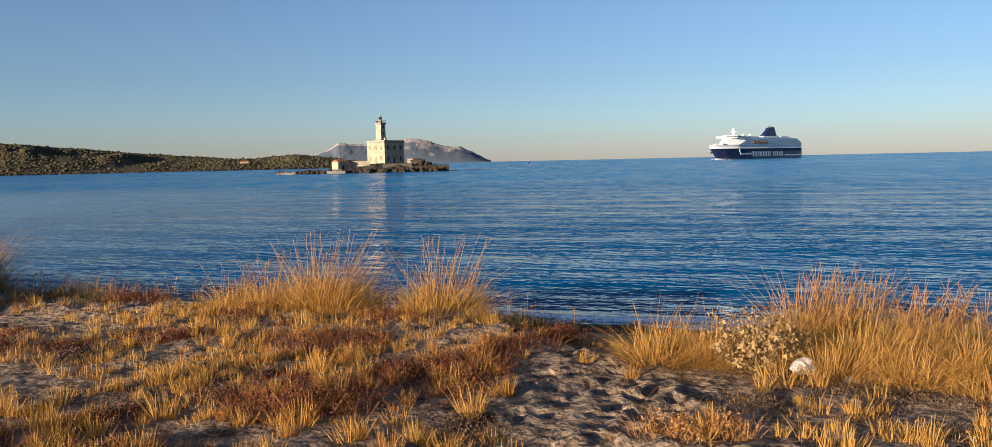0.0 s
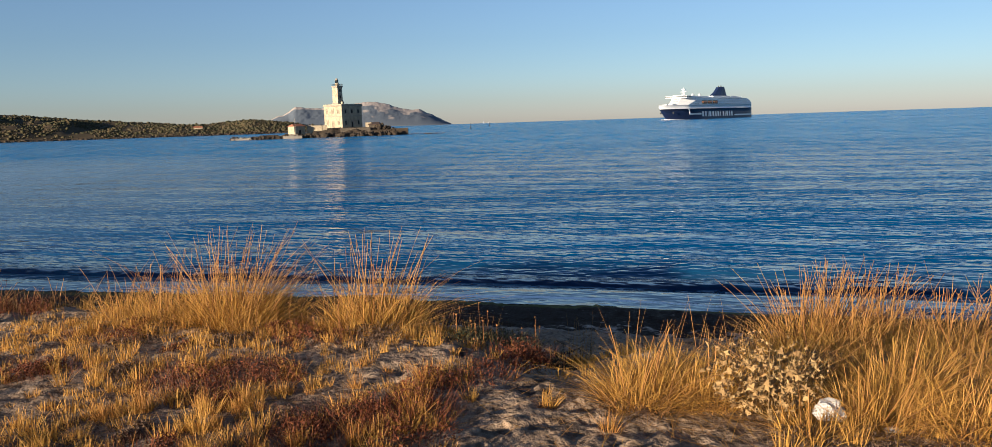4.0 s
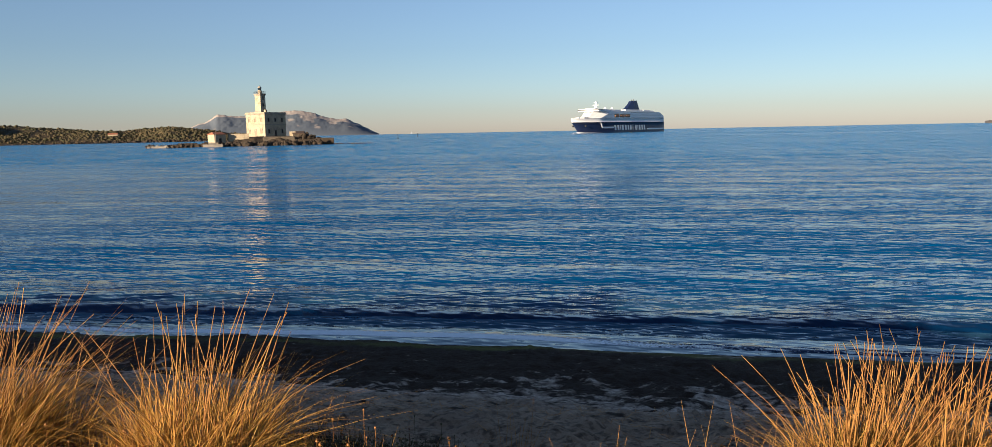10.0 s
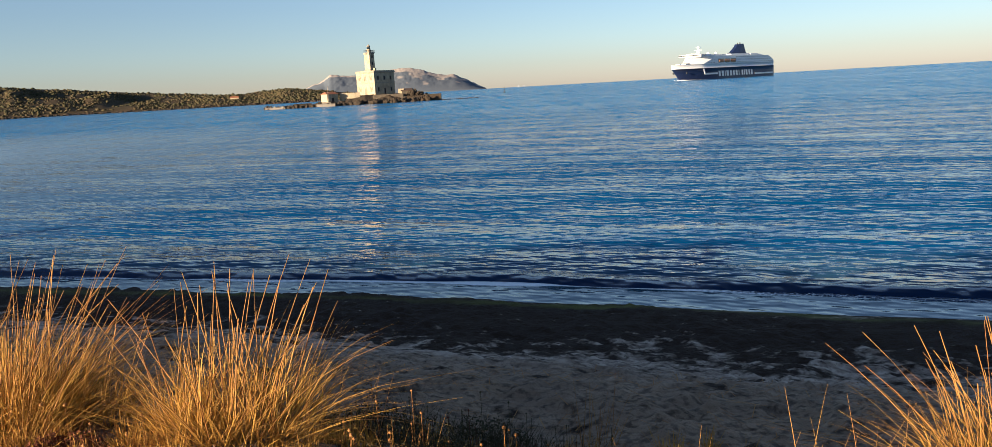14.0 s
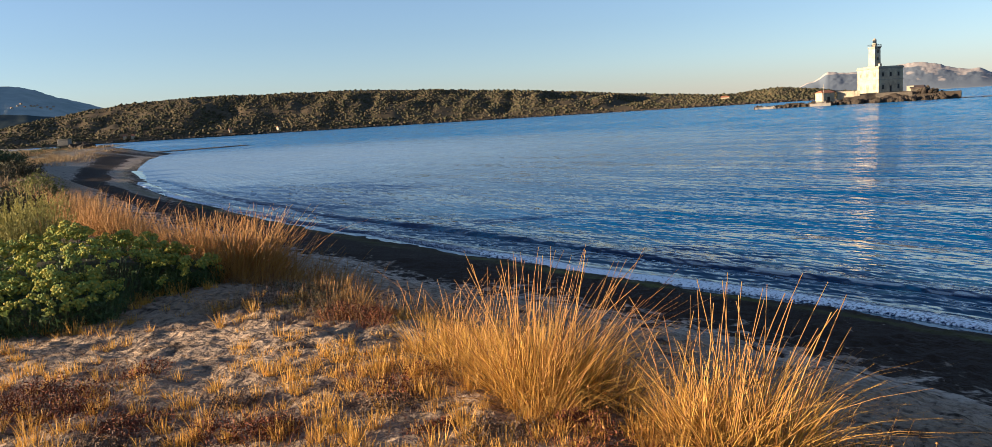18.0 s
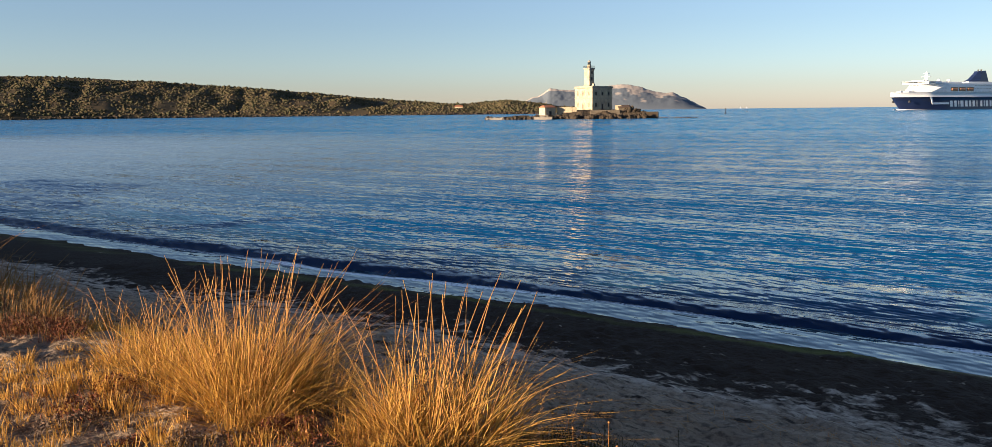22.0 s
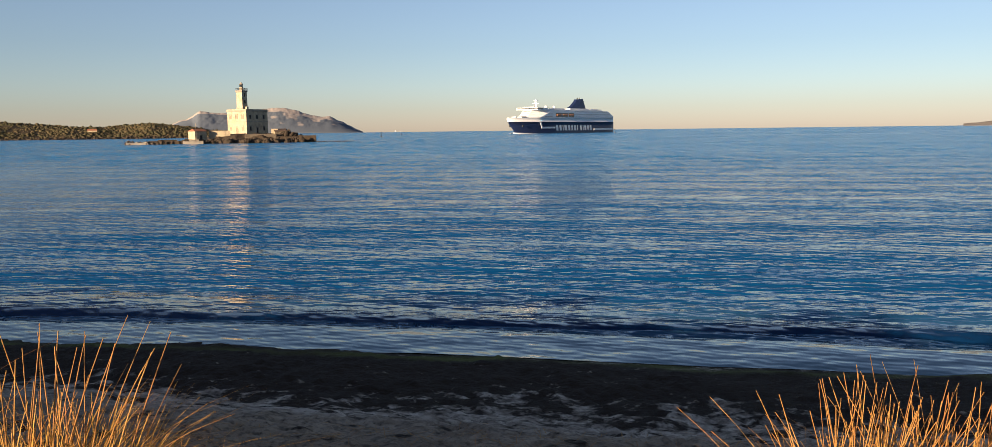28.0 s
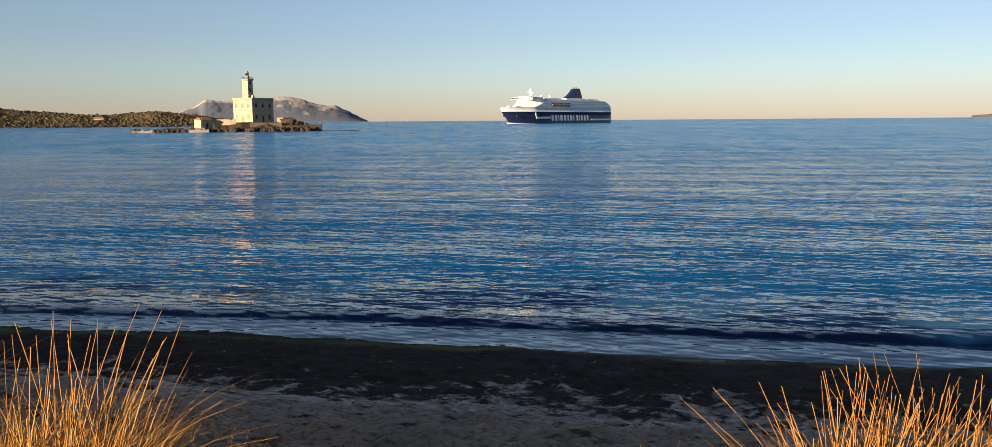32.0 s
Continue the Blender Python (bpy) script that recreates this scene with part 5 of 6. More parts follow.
for n, (x, y, h) in enumerate(((-6.9, 11.0, 0.42), (-5.6, 10.9, 0.3), (-5.1, 10.6, 0.28), (-6.6, 11.5, 0.42), (-7.2, 11.4, 0.5))):
    tussock(x, y, 0.36, h, 50, 130, 150 + n, "thin low dry grass at the dune edge")
for n, (x, y, h) in enumerate(((-9.6, 14.0, 0.62), (-9.0, 13.8, 0.6), (-8.4, 13.3, 0.62), (-7.8, 12.9, 0.55), (-7.2, 12.4, 0.55), (-6.5, 12.0, 0.5), (-5.9, 11.6, 0.48), (-10.2, 14.3, 0.6), (-8.8, 14.2, 0.55), (-7.6, 13.2, 0.5), (-4.9, 11.2, 0.42), (-4.3, 10.8, 0.42))):
    tussock(x, y, 0.42, h, 42, 90, 170 + n, "thin airy dry grass on the seaward slope")
LOW = "bushy tussock of yellowed grass with long arching leaves"
for n, (x, y, r, h, k, m) in enumerate((
        (1.35, 6.85, 0.36, 0.52, 50, 1900), (1.75, 6.85, 0.34, 0.50, 40, 1600), (2.65, 6.35, 0.32, 0.50, 50, 1200), (3.1, 6.1, 0.34, 0.52, 60, 1300),
        (3.6, 6.2, 0.34, 0.55, 60, 1300), (3.0, 6.75, 0.34, 0.52, 60, 1200), (3.35, 5.6, 0.28, 0.42, 20, 500), (4.2, 6.3, 0.36, 0.55, 40, 700), (2.35, 7.05, 0.34, 0.55, 50, 700), (1.55, 7.3, 0.26, 0.42, 12, 400), (3.6, 7.0, 0.34, 0.55, 50, 600), (2.15, 6.15, 0.24, 0.34, 10, 350))):
    tussock(x, y, r, h, k, m, 200 + n, LOW, YELLOWED, mess=1.6)


def band():
    """The belt of tall grass along the dune's edge to the far end of the beach."""
    rng = np.random.default_rng(31)
    n = 0
    while n < 75:
        u = rng.uniform(0, 1) ** 1.5
        x = -7.4 - 30 * u
        y0 = np.interp(-x, (5.6, 7.2, 10.3, 13.8, 26, 36), (11.0, 11.2, 12.0, 13.2, 18.2, 23))
        y = y0 + rng.normal(0.1, 0.35 + 0.8 * u)
        h = rng.uniform(0.6, 0.9)
        k = int(160 - 80 * u)
        tussock(x, y, 0.5 + 0.5 * u, h, k, int(k * 2.2), 400 + n, "tall pale grass in a belt along the dune edge", wind=(0.12, 0.05))
        n += 1


band()


def small_tufts():
    """Short dry tufts all over the sand: twelve shapes, set again and again."""
    rng = np.random.default_rng(8)
    kinds = []
    for i in range(12):
        tall = (0.06, 0.08, 0.10, 0.13)[i % 4]
        me = stem_mesh("blades", stems(rng, int(40 + 12 * (i % 4) * 2), 0.045 + 0.016 * (i % 3), tall * 1.6, 0.0026, 0.36, 0.25, (0.05, 0), 3, 2, low=0.3))
        me.materials.append(YELLOWED if i % 3 else STRAW)
        kinds.append(me)
    spots, tries = [], 0
    while len(spots) < 1600 and tries < 60000:
        tries += 1
        x, y = rng.uniform(-9.5, 3.6), rng.uniform(2.6, 11.2)
        s = float(inland(np.array([x]), np.array([y]))[0])
        if s < 9.4 or (0.1 < x < 1.8 and y < 9.5 and rng.uniform() < 0.88) or grid_noise(np.array([x * 0.9]), np.array([y * 0.9]), 52)[0] < rng.uniform(-0.7, 0.3):
            continue
        if x < -4.2 and y < 9.5 and rng.uniform() < 0.7:
            continue
        spots.append((x, y, rng.uniform(0.55, 1.2), rng.uniform(0, 6.28)))
    while len(spots) < 1850:
        x, y = rng.uniform(-5, 0.4), rng.uniform(7.0, 9.6)
        spots.append((x, y, rng.uniform(0.5, 1.1), rng.uniform(0, 6.28)))
    spots.sort(key=lambda q: math.hypot(q[0] + 0.8, q[1] - 5.5))
    for count, (x, y, size, turn) in enumerate(spots[:290]):
        ob = new("grass_tuft")
        tagged(child(new("blade_mass", kinds[count % 12]), ob), kind="stuff")
        ob.matrix_world = Matrix.LocRotScale((x, y, ground_at(x, y) - 0.012), Euler((rng.normal(0, 0.08), rng.normal(0, 0.08), turn)), Vector((1, 1, 1)) * size)
        tagged(ob, "short tuft of dry yellow grass on the sand", "grass", "small tufts on the sand")
    groups = []
    for x, y, size, turn in spots[290:]:
        tall = rng.uniform(0.05, 0.12)
        v, f = stems(rng, int(rng.uniform(25, 60)), rng.uniform(0.03, 0.075), tall * size * 1.6, 0.003, 0.34, 0.25, (0.05, 0), 3, 2, low=0.35)
        groups.append((v + (x, y, ground_at(x, y) - 0.012), f))
    me = stem_mesh("dry_grass", *groups)
    me.materials.append(YELLOWED)
    tagged(new("dry_grass", me), "scattered short dry grass over the sand", "grass", kind="stuff")


small_tufts()


def hollow_grass():
    """Fine dry grass in the hollow at the dune's edge, coloured grey-brown for the shade there."""
    rng = np.random.default_rng(57)
    for n in range(18):
        x, y = rng.uniform(-7.2, -4.5), rng.uniform(9.9, 11.2)
        if float(inland(np.array([x]), np.array([y]))[0]) < 8.6:
            continue
        ob = thing("grass_tuft", pose(x, y, ground_at(x, y) - 0.01), "fine dry grass in a hollow, greyed for the shade there", "grass", "grey grass in the hollow")
        tagged(part("blade_mass", stem_mesh("blade_mass", stems(rng, 110, 0.24, rng.uniform(0.14, 0.26), 0.0022, 0.35, 0.3, (0.08, 0), 3, 2, low=0.3)), TWIG if n % 3 == 0 else SHADED_GRASS, ob), kind="stuff")


hollow_grass()


def seed_heads(ob, rx, ry, tall, n, seed, mat=RUSSET, size=0.006):
    """Small dry round flower heads on thin stems."""
    rng = np.random.default_rng(seed)
    for k in range(n):
        a, q, h = rng.uniform(0, 6.28), math.sqrt(rng.uniform()), tall * rng.uniform(0.7, 1.5)
        x, y = q * rx * math.cos(a), q * ry * math.sin(a)
        bm = bmesh.new()
        bmesh.ops.create_icosphere(bm, subdivisions=1, radius=size * rng.uniform(0.7, 1.35), matrix=Matrix.Translation((x, y, h)))
        bmesh.ops.create_cone(bm, segments=4, radius1=0.002, radius2=0.0015, depth=h, matrix=Matrix.Translation((x, y, h / 2)))
        part("flower_head", bm, mat, ob)


def leaf_cloud(rng, n, rx, ry, rz, size, shell=0.55, base=0.0):
    """Small folded leaves filling a dome: points and faces."""
    d = rng.normal(size=(n, 3))
    d /= np.linalg.norm(d, axis=1)[:, None]
    d[:, 2] = np.abs(d[:, 2])
    k = 1 + 0.16 * np.sin(d[:, 0] * 7 + 1) * np.cos(d[:, 1] * 6) + 0.10 * np.sin(d[:, 0] * 15 + d[:, 2] * 11)
    r = (shell + (1 - shell) * rng.uniform(0, 1, n) ** 0.5) * k
    p = d * r[:, None] * (rx, ry, rz) + (0, 0, base)
    a, b = rng.normal(size=(n, 3)), rng.normal(size=(n, 3))
    a /= np.linalg.norm(a, axis=1)[:, None]
    b -= a * (a * b).sum(1)[:, None]
    b /= np.linalg.norm(b, axis=1)[:, None]
    c = np.cross(a, b)
    s = size * rng.uniform(0.6, 1.4, n)[:, None]
    v = np.stack([p - a * s, p + b * s * 0.4 + c * s * 0.15, p + a * s, p - b * s * 0.4 + c * s * 0.15], 1)
    f = np.stack([np.arange(n) * 4 + i for i in range(4)], 1)
    return v.reshape(-1, 3), f


def heath(x, y, rx, ry, tall, n, seed, label="low springy russet bush of dry twigs on the sand", mat=RUSSET):
    rng = np.random.default_rng(seed)
    ob = thing("low_bush", pose(x, y, ground_at(x, y) - 0.02), label, "bush", "russet bushes on the sand")
    verts, faces = stems(rng, n // 2, ry, tall, 0.0020, 0.5, 0.2, (0, 0), 4, 2, spread=rx / ry, low=0.4, twist=0.14)
    tagged(part("twig_mass", raw_mesh("twig_mass", verts, faces), mat, ob), kind="stuff")
    groups = []
    for k in range(max(3, n // 120)):
        a, q = rng.uniform(0, 6.28), 0.8 * math.sqrt(rng.uniform())
        size = rng.uniform(0.5, 0.9) * min(rx, ry)
        v, f = leaf_cloud(rng, 330, size, size, tall * rng.uniform(0.6, 0.95), 0.011, 0.45)
        groups.append((v + (q * rx * math.cos(a), q * ry * math.sin(a), 0), f))
    tagged(part("leaf_mass", stem_mesh("leaf_mass", *groups), mat, ob), kind="stuff")
    leaf_v, leaf_f = stems(rng, n // 9, ry * 1.05, tall * 0.9, 0.0032, 0.7, 0.4, (0, 0), 2, 2, spread=rx / ry, low=0.3)
    tagged(part("dry_leaf_mass", raw_mesh("dry_leaf_mass", leaf_v, leaf_f), STRAW if mat is RUSSET else mat, ob), kind="stuff")
    return ob


for n, (x, y, rx, ry, h, k) in enumerate((
        (-1.35, 5.65, 0.55, 0.34, 0.26, 1500), (-0.25, 6.7, 0.35, 0.28, 0.24, 900), (-0.75, 6.5, 0.3, 0.25, 0.2, 600), (-1.6, 7.5, 0.6, 0.35, 0.2, 1100), (-2.2, 4.75, 0.5, 0.25, 0.16, 800),
        (-3.2, 4.9, 0.35, 0.3, 0.2, 600), (-4.95, 7.6, 0.7, 0.3, 0.2, 1100), (-5.4, 7.2, 0.5, 0.25, 0.2, 700), (-3.2, 7.9, 0.5, 0.25, 0.16, 700), (-4.6, 10.2, 0.45, 0.25, 0.22, 700),
        (-5.1, 8.3, 0.4, 0.25, 0.15, 400), (0.45, 7.9, 0.4, 0.3, 0.18, 500), (0.15, 7.4, 0.4, 0.3, 0.2, 500))):
    heath(x, y, rx, ry, h, k, 300 + n)
# dark colour stands for shade; the first three replace shaded grass
for n, (x, y, rx, ry, h, k) in enumerate(((-5.1, 10.25, 0.5, 0.35, 0.25, 420), (-5.7, 10.5, 0.5, 0.35, 0.25, 420), (-6.2, 10.9, 0.45, 0.35, 0.25, 380), (0.3, 9.35, 0.35, 0.22, 0.2, 400), (0.7, 9.5, 0.35, 0.22, 0.18, 350), (1.0, 9.75, 0.25, 0.2, 0.16, 220), (0.0, 9.75, 0.4, 0.28, 0.30, 620), (0.45, 9.85, 0.45, 0.3, 0.33, 720), (0.85, 9.95, 0.42, 0.3, 0.31, 680), (1.2, 9.9, 0.32, 0.25, 0.22, 400), (1.1, 9.6, 0.36, 0.22, 0.18, 330))):
    seed_heads(heath(x, y, rx, ry, h * 0.65, k, 340 + n, "low shrub with dry flower heads at the dune edge, coloured dark for shade", DARK_BUSH), rx, ry, h if n < 6 else h * 0.72, 14, 360 + n, DARK_BUSH if n > 5 else RUSSET)
# herbs right of x = -0.2 have their shade put into a darker material
for n, (x, y, rx, ry, h, k) in enumerate(((0.6, 9.25, 0.5, 0.25, 0.13, 420), (0.95, 9.35, 0.4, 0.22, 0.12, 320), (-0.1, 9.5, 0.4, 0.25, 0.14, 350), (0.35, 8.6, 0.5, 0.3, 0.12, 420), (0.15, 8.85, 0.4, 0.25, 0.16, 420), (0.5, 8.95, 0.4, 0.25, 0.15, 380), (0.05, 8.3, 0.4, 0.3, 0.14, 380), (0.8, 9.15, 0.35, 0.22, 0.14, 300), (-1.1, 8.5, 0.5, 0.3, 0.16, 450), (-2.9, 8.9, 0.5, 0.3, 0.15, 450))):
    seed_heads(heath(x, y, rx, ry, h, k, 370 + n, "low dry herb with dark twigs and round seed heads", DARK_BUSH if x > -0.2 else RUSSET), rx, ry, h * 1.3, 10, 380 + n, STALK, 0.0085)
for n, (x, y, rx, ry, h, k) in enumerate(((2.15, 6.0, 0.42, 0.2, 0.09, 500), (2.65, 5.85, 0.45, 0.2, 0.08, 500), (1.75, 5.55, 0.4, 0.22, 0.09, 500), (2.9, 5.5, 0.4, 0.2, 0.08, 400), (2.3, 5.4, 0.35, 0.2, 0.07, 400))):
    heath(x, y, rx, ry, h, k, 390 + n, "flat mat of dead brown twigs on the sand", TWIG)
rng = np.random.default_rng(44)
for n in range(58):
    x, y = rng.uniform(-6.8, -0.1), rng.uniform(3.6, 9.3)
    if (x > -4.3 or y < 7.0) and grid_noise(np.array([x * 0.9]), np.array([y * 0.9]), 52)[0] > -0.35:
        q = rng.uniform(0.12, 0.32)
        heath(x, y, q * 1.4, q, rng.uniform(0.07, 0.15), int(160 + 700 * q), 800 + n, "small sprawling mat of dead brown twigs on the sand", TWIG if n % 3 else RUSSET)
heath(1.15, 4.95, 0.4, 0.22, 0.18, 700, 350, "grey sprawling herb with fallen stalks on the sand", STALK)


# ---- green plants and bushes to the left of the dune ----
def bush(x, y, rx, ry, rz, n, size, mat, label, seed, name="bush", z=None):
    rng = np.random.default_rng(seed)
    ob = thing(name, pose(x, y, (ground_at(x, y) if z is None else z) - 0.03), label, "bush", "bushes on the dune")
    tagged(part("foliage", stem_mesh("foliage", leaf_cloud(rng, n, rx, ry, rz, size)), mat, ob), kind="stuff")
    # solid dark lump imitates the shade inside the bush
    core = rock_mesh("shade_core", rx * 0.62, ry * 0.62, rz * 0.62, seed, 2, 0.3)
    part("shade_core", core, DARK_BUSH, ob, "solid dark core standing in for shade inside")
    return ob


def fennel(x, y, rx, ry, rz, turn, seed, blooms):
    """A mound of rock samphire: feathery leaves under flat yellow flower heads."""
    rng = np.random.default_rng(seed)
    ob = thing("samphire_mound", pose(x, y, ground_at(x, y) - 0.03, 0, 0, turn), "dense green mound of samphire with yellow-green flower heads", "shrub", "samphire on the dune")
    leaves = [leaf_cloud(rng, 6200, rx * 0.97, ry * 0.97, rz * 0.94, 0.026, 0.7), stems(rng, 1500, ry * 0.95, rz * 1.0, 0.004, 0.4, 0.2, (0, 0), 3, 2, spread=rx / ry, low=0.4)]
    tagged(part("foliage", stem_mesh("foliage", *leaves), FENNEL, ob), kind="stuff")
    # dark lump stands in for shade between the leaves
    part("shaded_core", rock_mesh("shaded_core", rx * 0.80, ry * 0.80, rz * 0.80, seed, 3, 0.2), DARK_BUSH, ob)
    heads = []
    for k in range(4):
        ball = bmesh.new()
        for i in range(16):
            a, q = i * 2.4, math.sqrt(i / 16)
            bmesh.ops.create_icosphere(ball, subdivisions=1, radius=0.011, matrix=Matrix.Translation((0.045 * q * math.cos(a), 0.045 * q * math.sin(a), 0.030 * (1 - q * q) + rng.uniform(-0.004, 0.004))))
        bmesh.ops.create_cone(ball, segments=5, radius1=0.003, radius2=0.03, depth=0.03, matrix=Matrix.Translation((0, 0, -0.014)))
        me = bpy.data.meshes.new("flower_head")
        ball.to_mesh(me)
        ball.free()
        me.materials.append(BLOOM)
        heads.append(me)
    for k in range(blooms):
        while True:
            u, v = rng.uniform(-1, 1, 2)
            if u * u + v * v < 1:
                break
        lump = 1 + 0.16 * math.sin(u * 7 + 1) * math.cos(v * 6) + 0.05 * rng.normal()
        head = new("flower_head", heads[k % 4])
        head.parent = ob
        head.matrix_local = Matrix.LocRotScale((u * rx, v * ry, rz * lump * math.sqrt(max(0.02, 1 - u * u - v * v)) + 0.12), Euler((-v * 0.6, u * 0.6, rng.uniform(0, 6))), Vector((1, 1, 1)) * rng.uniform(0.9, 1.7))
    return ob


fennel(-8.95, 9.8, 1.6, 1.2, 0.60, 12, 61, 330)
fennel(-9.0, 8.3, 1.3, 1.15, 0.42, 0, 62, 250)
fennel(-7.75, 8.95, 0.85, 0.7, 0.36, 20, 64, 110)
fennel(-7.9, 10.6, 0.6, 0.5, 0.32, 0, 63, 40)


def upright_shrub(x, y, tall, n, seed):
    rng = np.random.default_rng(seed)
    ob = thing("upright_shrub", pose(x, y, ground_at(x, y) - 0.02), "upright yellow-green shrub with many leafy shoots", "shrub", "upright shrubs on the dune")
    v, f = stems(rng, n, 0.45, tall, 0.006, 0.25, 0.1, (0, 0), 4, 3, low=0.35)
    tagged(part("shoot_mass", raw_mesh("shoot_mass", v, f), YOUNG_SHOOT, ob), kind="stuff")
    tips = v.reshape(n, 5, 3, 3).mean(2)
    k = rng.integers(0, n, n * 26)
    t = rng.uniform(0.2, 1.0, n * 26) * 3.999
    i = t.astype(int)
    p = tips[k, i] + (tips[k, i + 1] - tips[k, i]) * (t - i)[:, None] + rng.normal(0, 0.012, (n * 26, 3))
    a = rng.normal(size=(len(p), 3)) * 0.014
    a[:, 2] = np.abs(a[:, 2]) + 0.012
    b = rng.normal(size=(len(p), 3)) * 0.006
    lv = np.stack([p - a, p + b, p + a, p - b], 1).reshape(-1, 3)
    tagged(part("leaf_mass", raw_mesh("leaf_mass", lv, np.arange(len(p) * 4).reshape(-1, 4)), YOUNG_SHOOT, ob), kind="stuff")


for n, (x, y, h) in enumerate(((-11.6, 10.3, 0.9), (-12.1, 10.7, 1.05), (-12.6, 10.4, 1.1), (-12.2, 11.0, 0.9), (-13.2, 11.0, 1.1), (-13.2, 11.6, 0.9), (-11.4, 9.7, 0.75))):
    upright_shrub(x, y, h * 1.12, 80, 500 + n)
for n, (az, d, rx, ry, rz, mat, label) in enumerate((
        (68.0, 22, 1.5, 1.2, 0.62, DARK_BUSH, "dark brown-green juniper bush on the dune"), (66.1, 24, 1.1, 1.0, 0.72, DARK_BUSH, "dark brown-green juniper bush on the dune"),
        (70.5, 21, 1.6, 1.3, 0.6, DARK_BUSH, "dark brown-green juniper bush on the dune"), (64.2, 34, 1.15, 1.0, 1.35, GREEN_BUSH, "round bright green bush on the dune edge"),
        (65.3, 52, 1.7, 1.4, 0.8, DARK_BUSH, "dark thorny bush in the dry grass"), (67.4, 47, 2.0, 1.6, 0.55, DARK_BUSH, "dark thorny bush in the dry grass"))):
    x, y = bearing(az, d)
    bush(x, y, rx, ry, rz, 2600, 0.06, mat, label, 600 + n)


def dune_thicket():
    rng = np.random.default_rng(71)
    groups = []
    for k in range(150):
        x, y = bearing(rng.uniform(64.0, 72.0), rng.uniform(54, 84))
        if float(inland(np.array([x]), np.array([y]))[0]) < 9:
            continue
        r = rng.uniform(0.9, 1.8)
        v, f = leaf_cloud(rng, 900, r, r, r * 0.5, 0.09)
        groups.append((v + (x, y, ground_at(x, y) - 0.2), f))
    for k in range(60):
        x, y = -120 + rng.normal(0, 30), 45 + rng.normal(0, 12)
        if float(inland(np.array([x]), np.array([y]))[0]) < 14:
            continue
        r = rng.uniform(1.4, 3.0)
        v, f = leaf_cloud(rng, 260, r, r, r * 0.6, 0.3)
        groups.append((v + (x, y, ground_at(x, y) - 0.2), f))
    for az, d, r in ((62.0, 213, 1.6), (61.7, 214, 1.3), (62.8, 210, 1.5), (63.4, 205, 1.8), (63.9, 190, 1.5)):
        x, y = bearing(az, d)
        v, f = leaf_cloud(rng, 240, r, r, r * 0.6, 0.2)
        groups.append((v + (x, y, ground_at(x, y) - 0.2), f))
    me = stem_mesh("thicket", *groups)
    me.materials.append(THICKET)
    tagged(new("thicket", me), "dark green thicket of mastic bushes over the dune ridge", "bush", kind="stuff")
    groups = []
    for k in range(70):
        az, d = rng.uniform(62.5, 71), rng.uniform(26, 60)
        x, y = bearing(az, d)
        if float(inland(np.array([x]), np.array([y]))[0]) < 8.5:
            continue
        v, f = stems(rng, 130, 1.1, rng.uniform(0.5, 0.85), 0.006, 0.3, 0.2, (0.1, 0), 3, 2)
        groups.append((v + (x, y, ground_at(x, y)), f))
    for k in range(300):
        az, d = rng.uniform(58.5, 67), rng.uniform(38, 214)
        x, y = bearing(az, d)
        s = float(inland(np.array([x]), np.array([y]))[0])
        if s < (9 if d < 80 else 7.5) + rng.exponential(1.5) or s > 30:
            continue
        v, f = stems(rng, 110, 1.9, rng.uniform(0.4, 0.8), 0.006 + 0.00008 * d, 0.3, 0.2, (0.1, 0), 3, 2)
        groups.append((v + (x, y, ground_at(x, y)), f))
    me = stem_mesh("far_dry_grass", *groups)
    me.materials.append(SHADED_GRASS)
    tagged(new("far_dry_grass", me), "sheets of dry golden grass on the far dune", "grass", kind="stuff")


dune_thicket()


# ---- small things near the path ----
stone = rock_mesh("white_stone", 0.11, 0.085, 0.065, 5, 3, 0.5)
stone.materials.append(material("white_rock", (0.72, 0.70, 0.66), 0.9, other=(0.5, 0.47, 0.43), scale=12, fine=60, bump=0.5, bump_size=0.01))
ob = new("white_stone", stone)
ob.matrix_world = pose(2.36, 6.4, ground_at(2.36, 6.4) + 0.045, 8, 5, 20)
tagged(ob, "rough white stone lying among dry grass", "stone")
chip = rock_mesh("pale_pebble", 0.05, 0.035, 0.02, 9, 2, 0.5)
chip.materials.append(stone.materials[0])
ob = new("pale_pebble", chip)
ob.matrix_world = pose(2.62, 6.15, ground_at(2.62, 6.15) + 0.012)
tagged(ob, "small pale flat pebble on the sand", "stone")


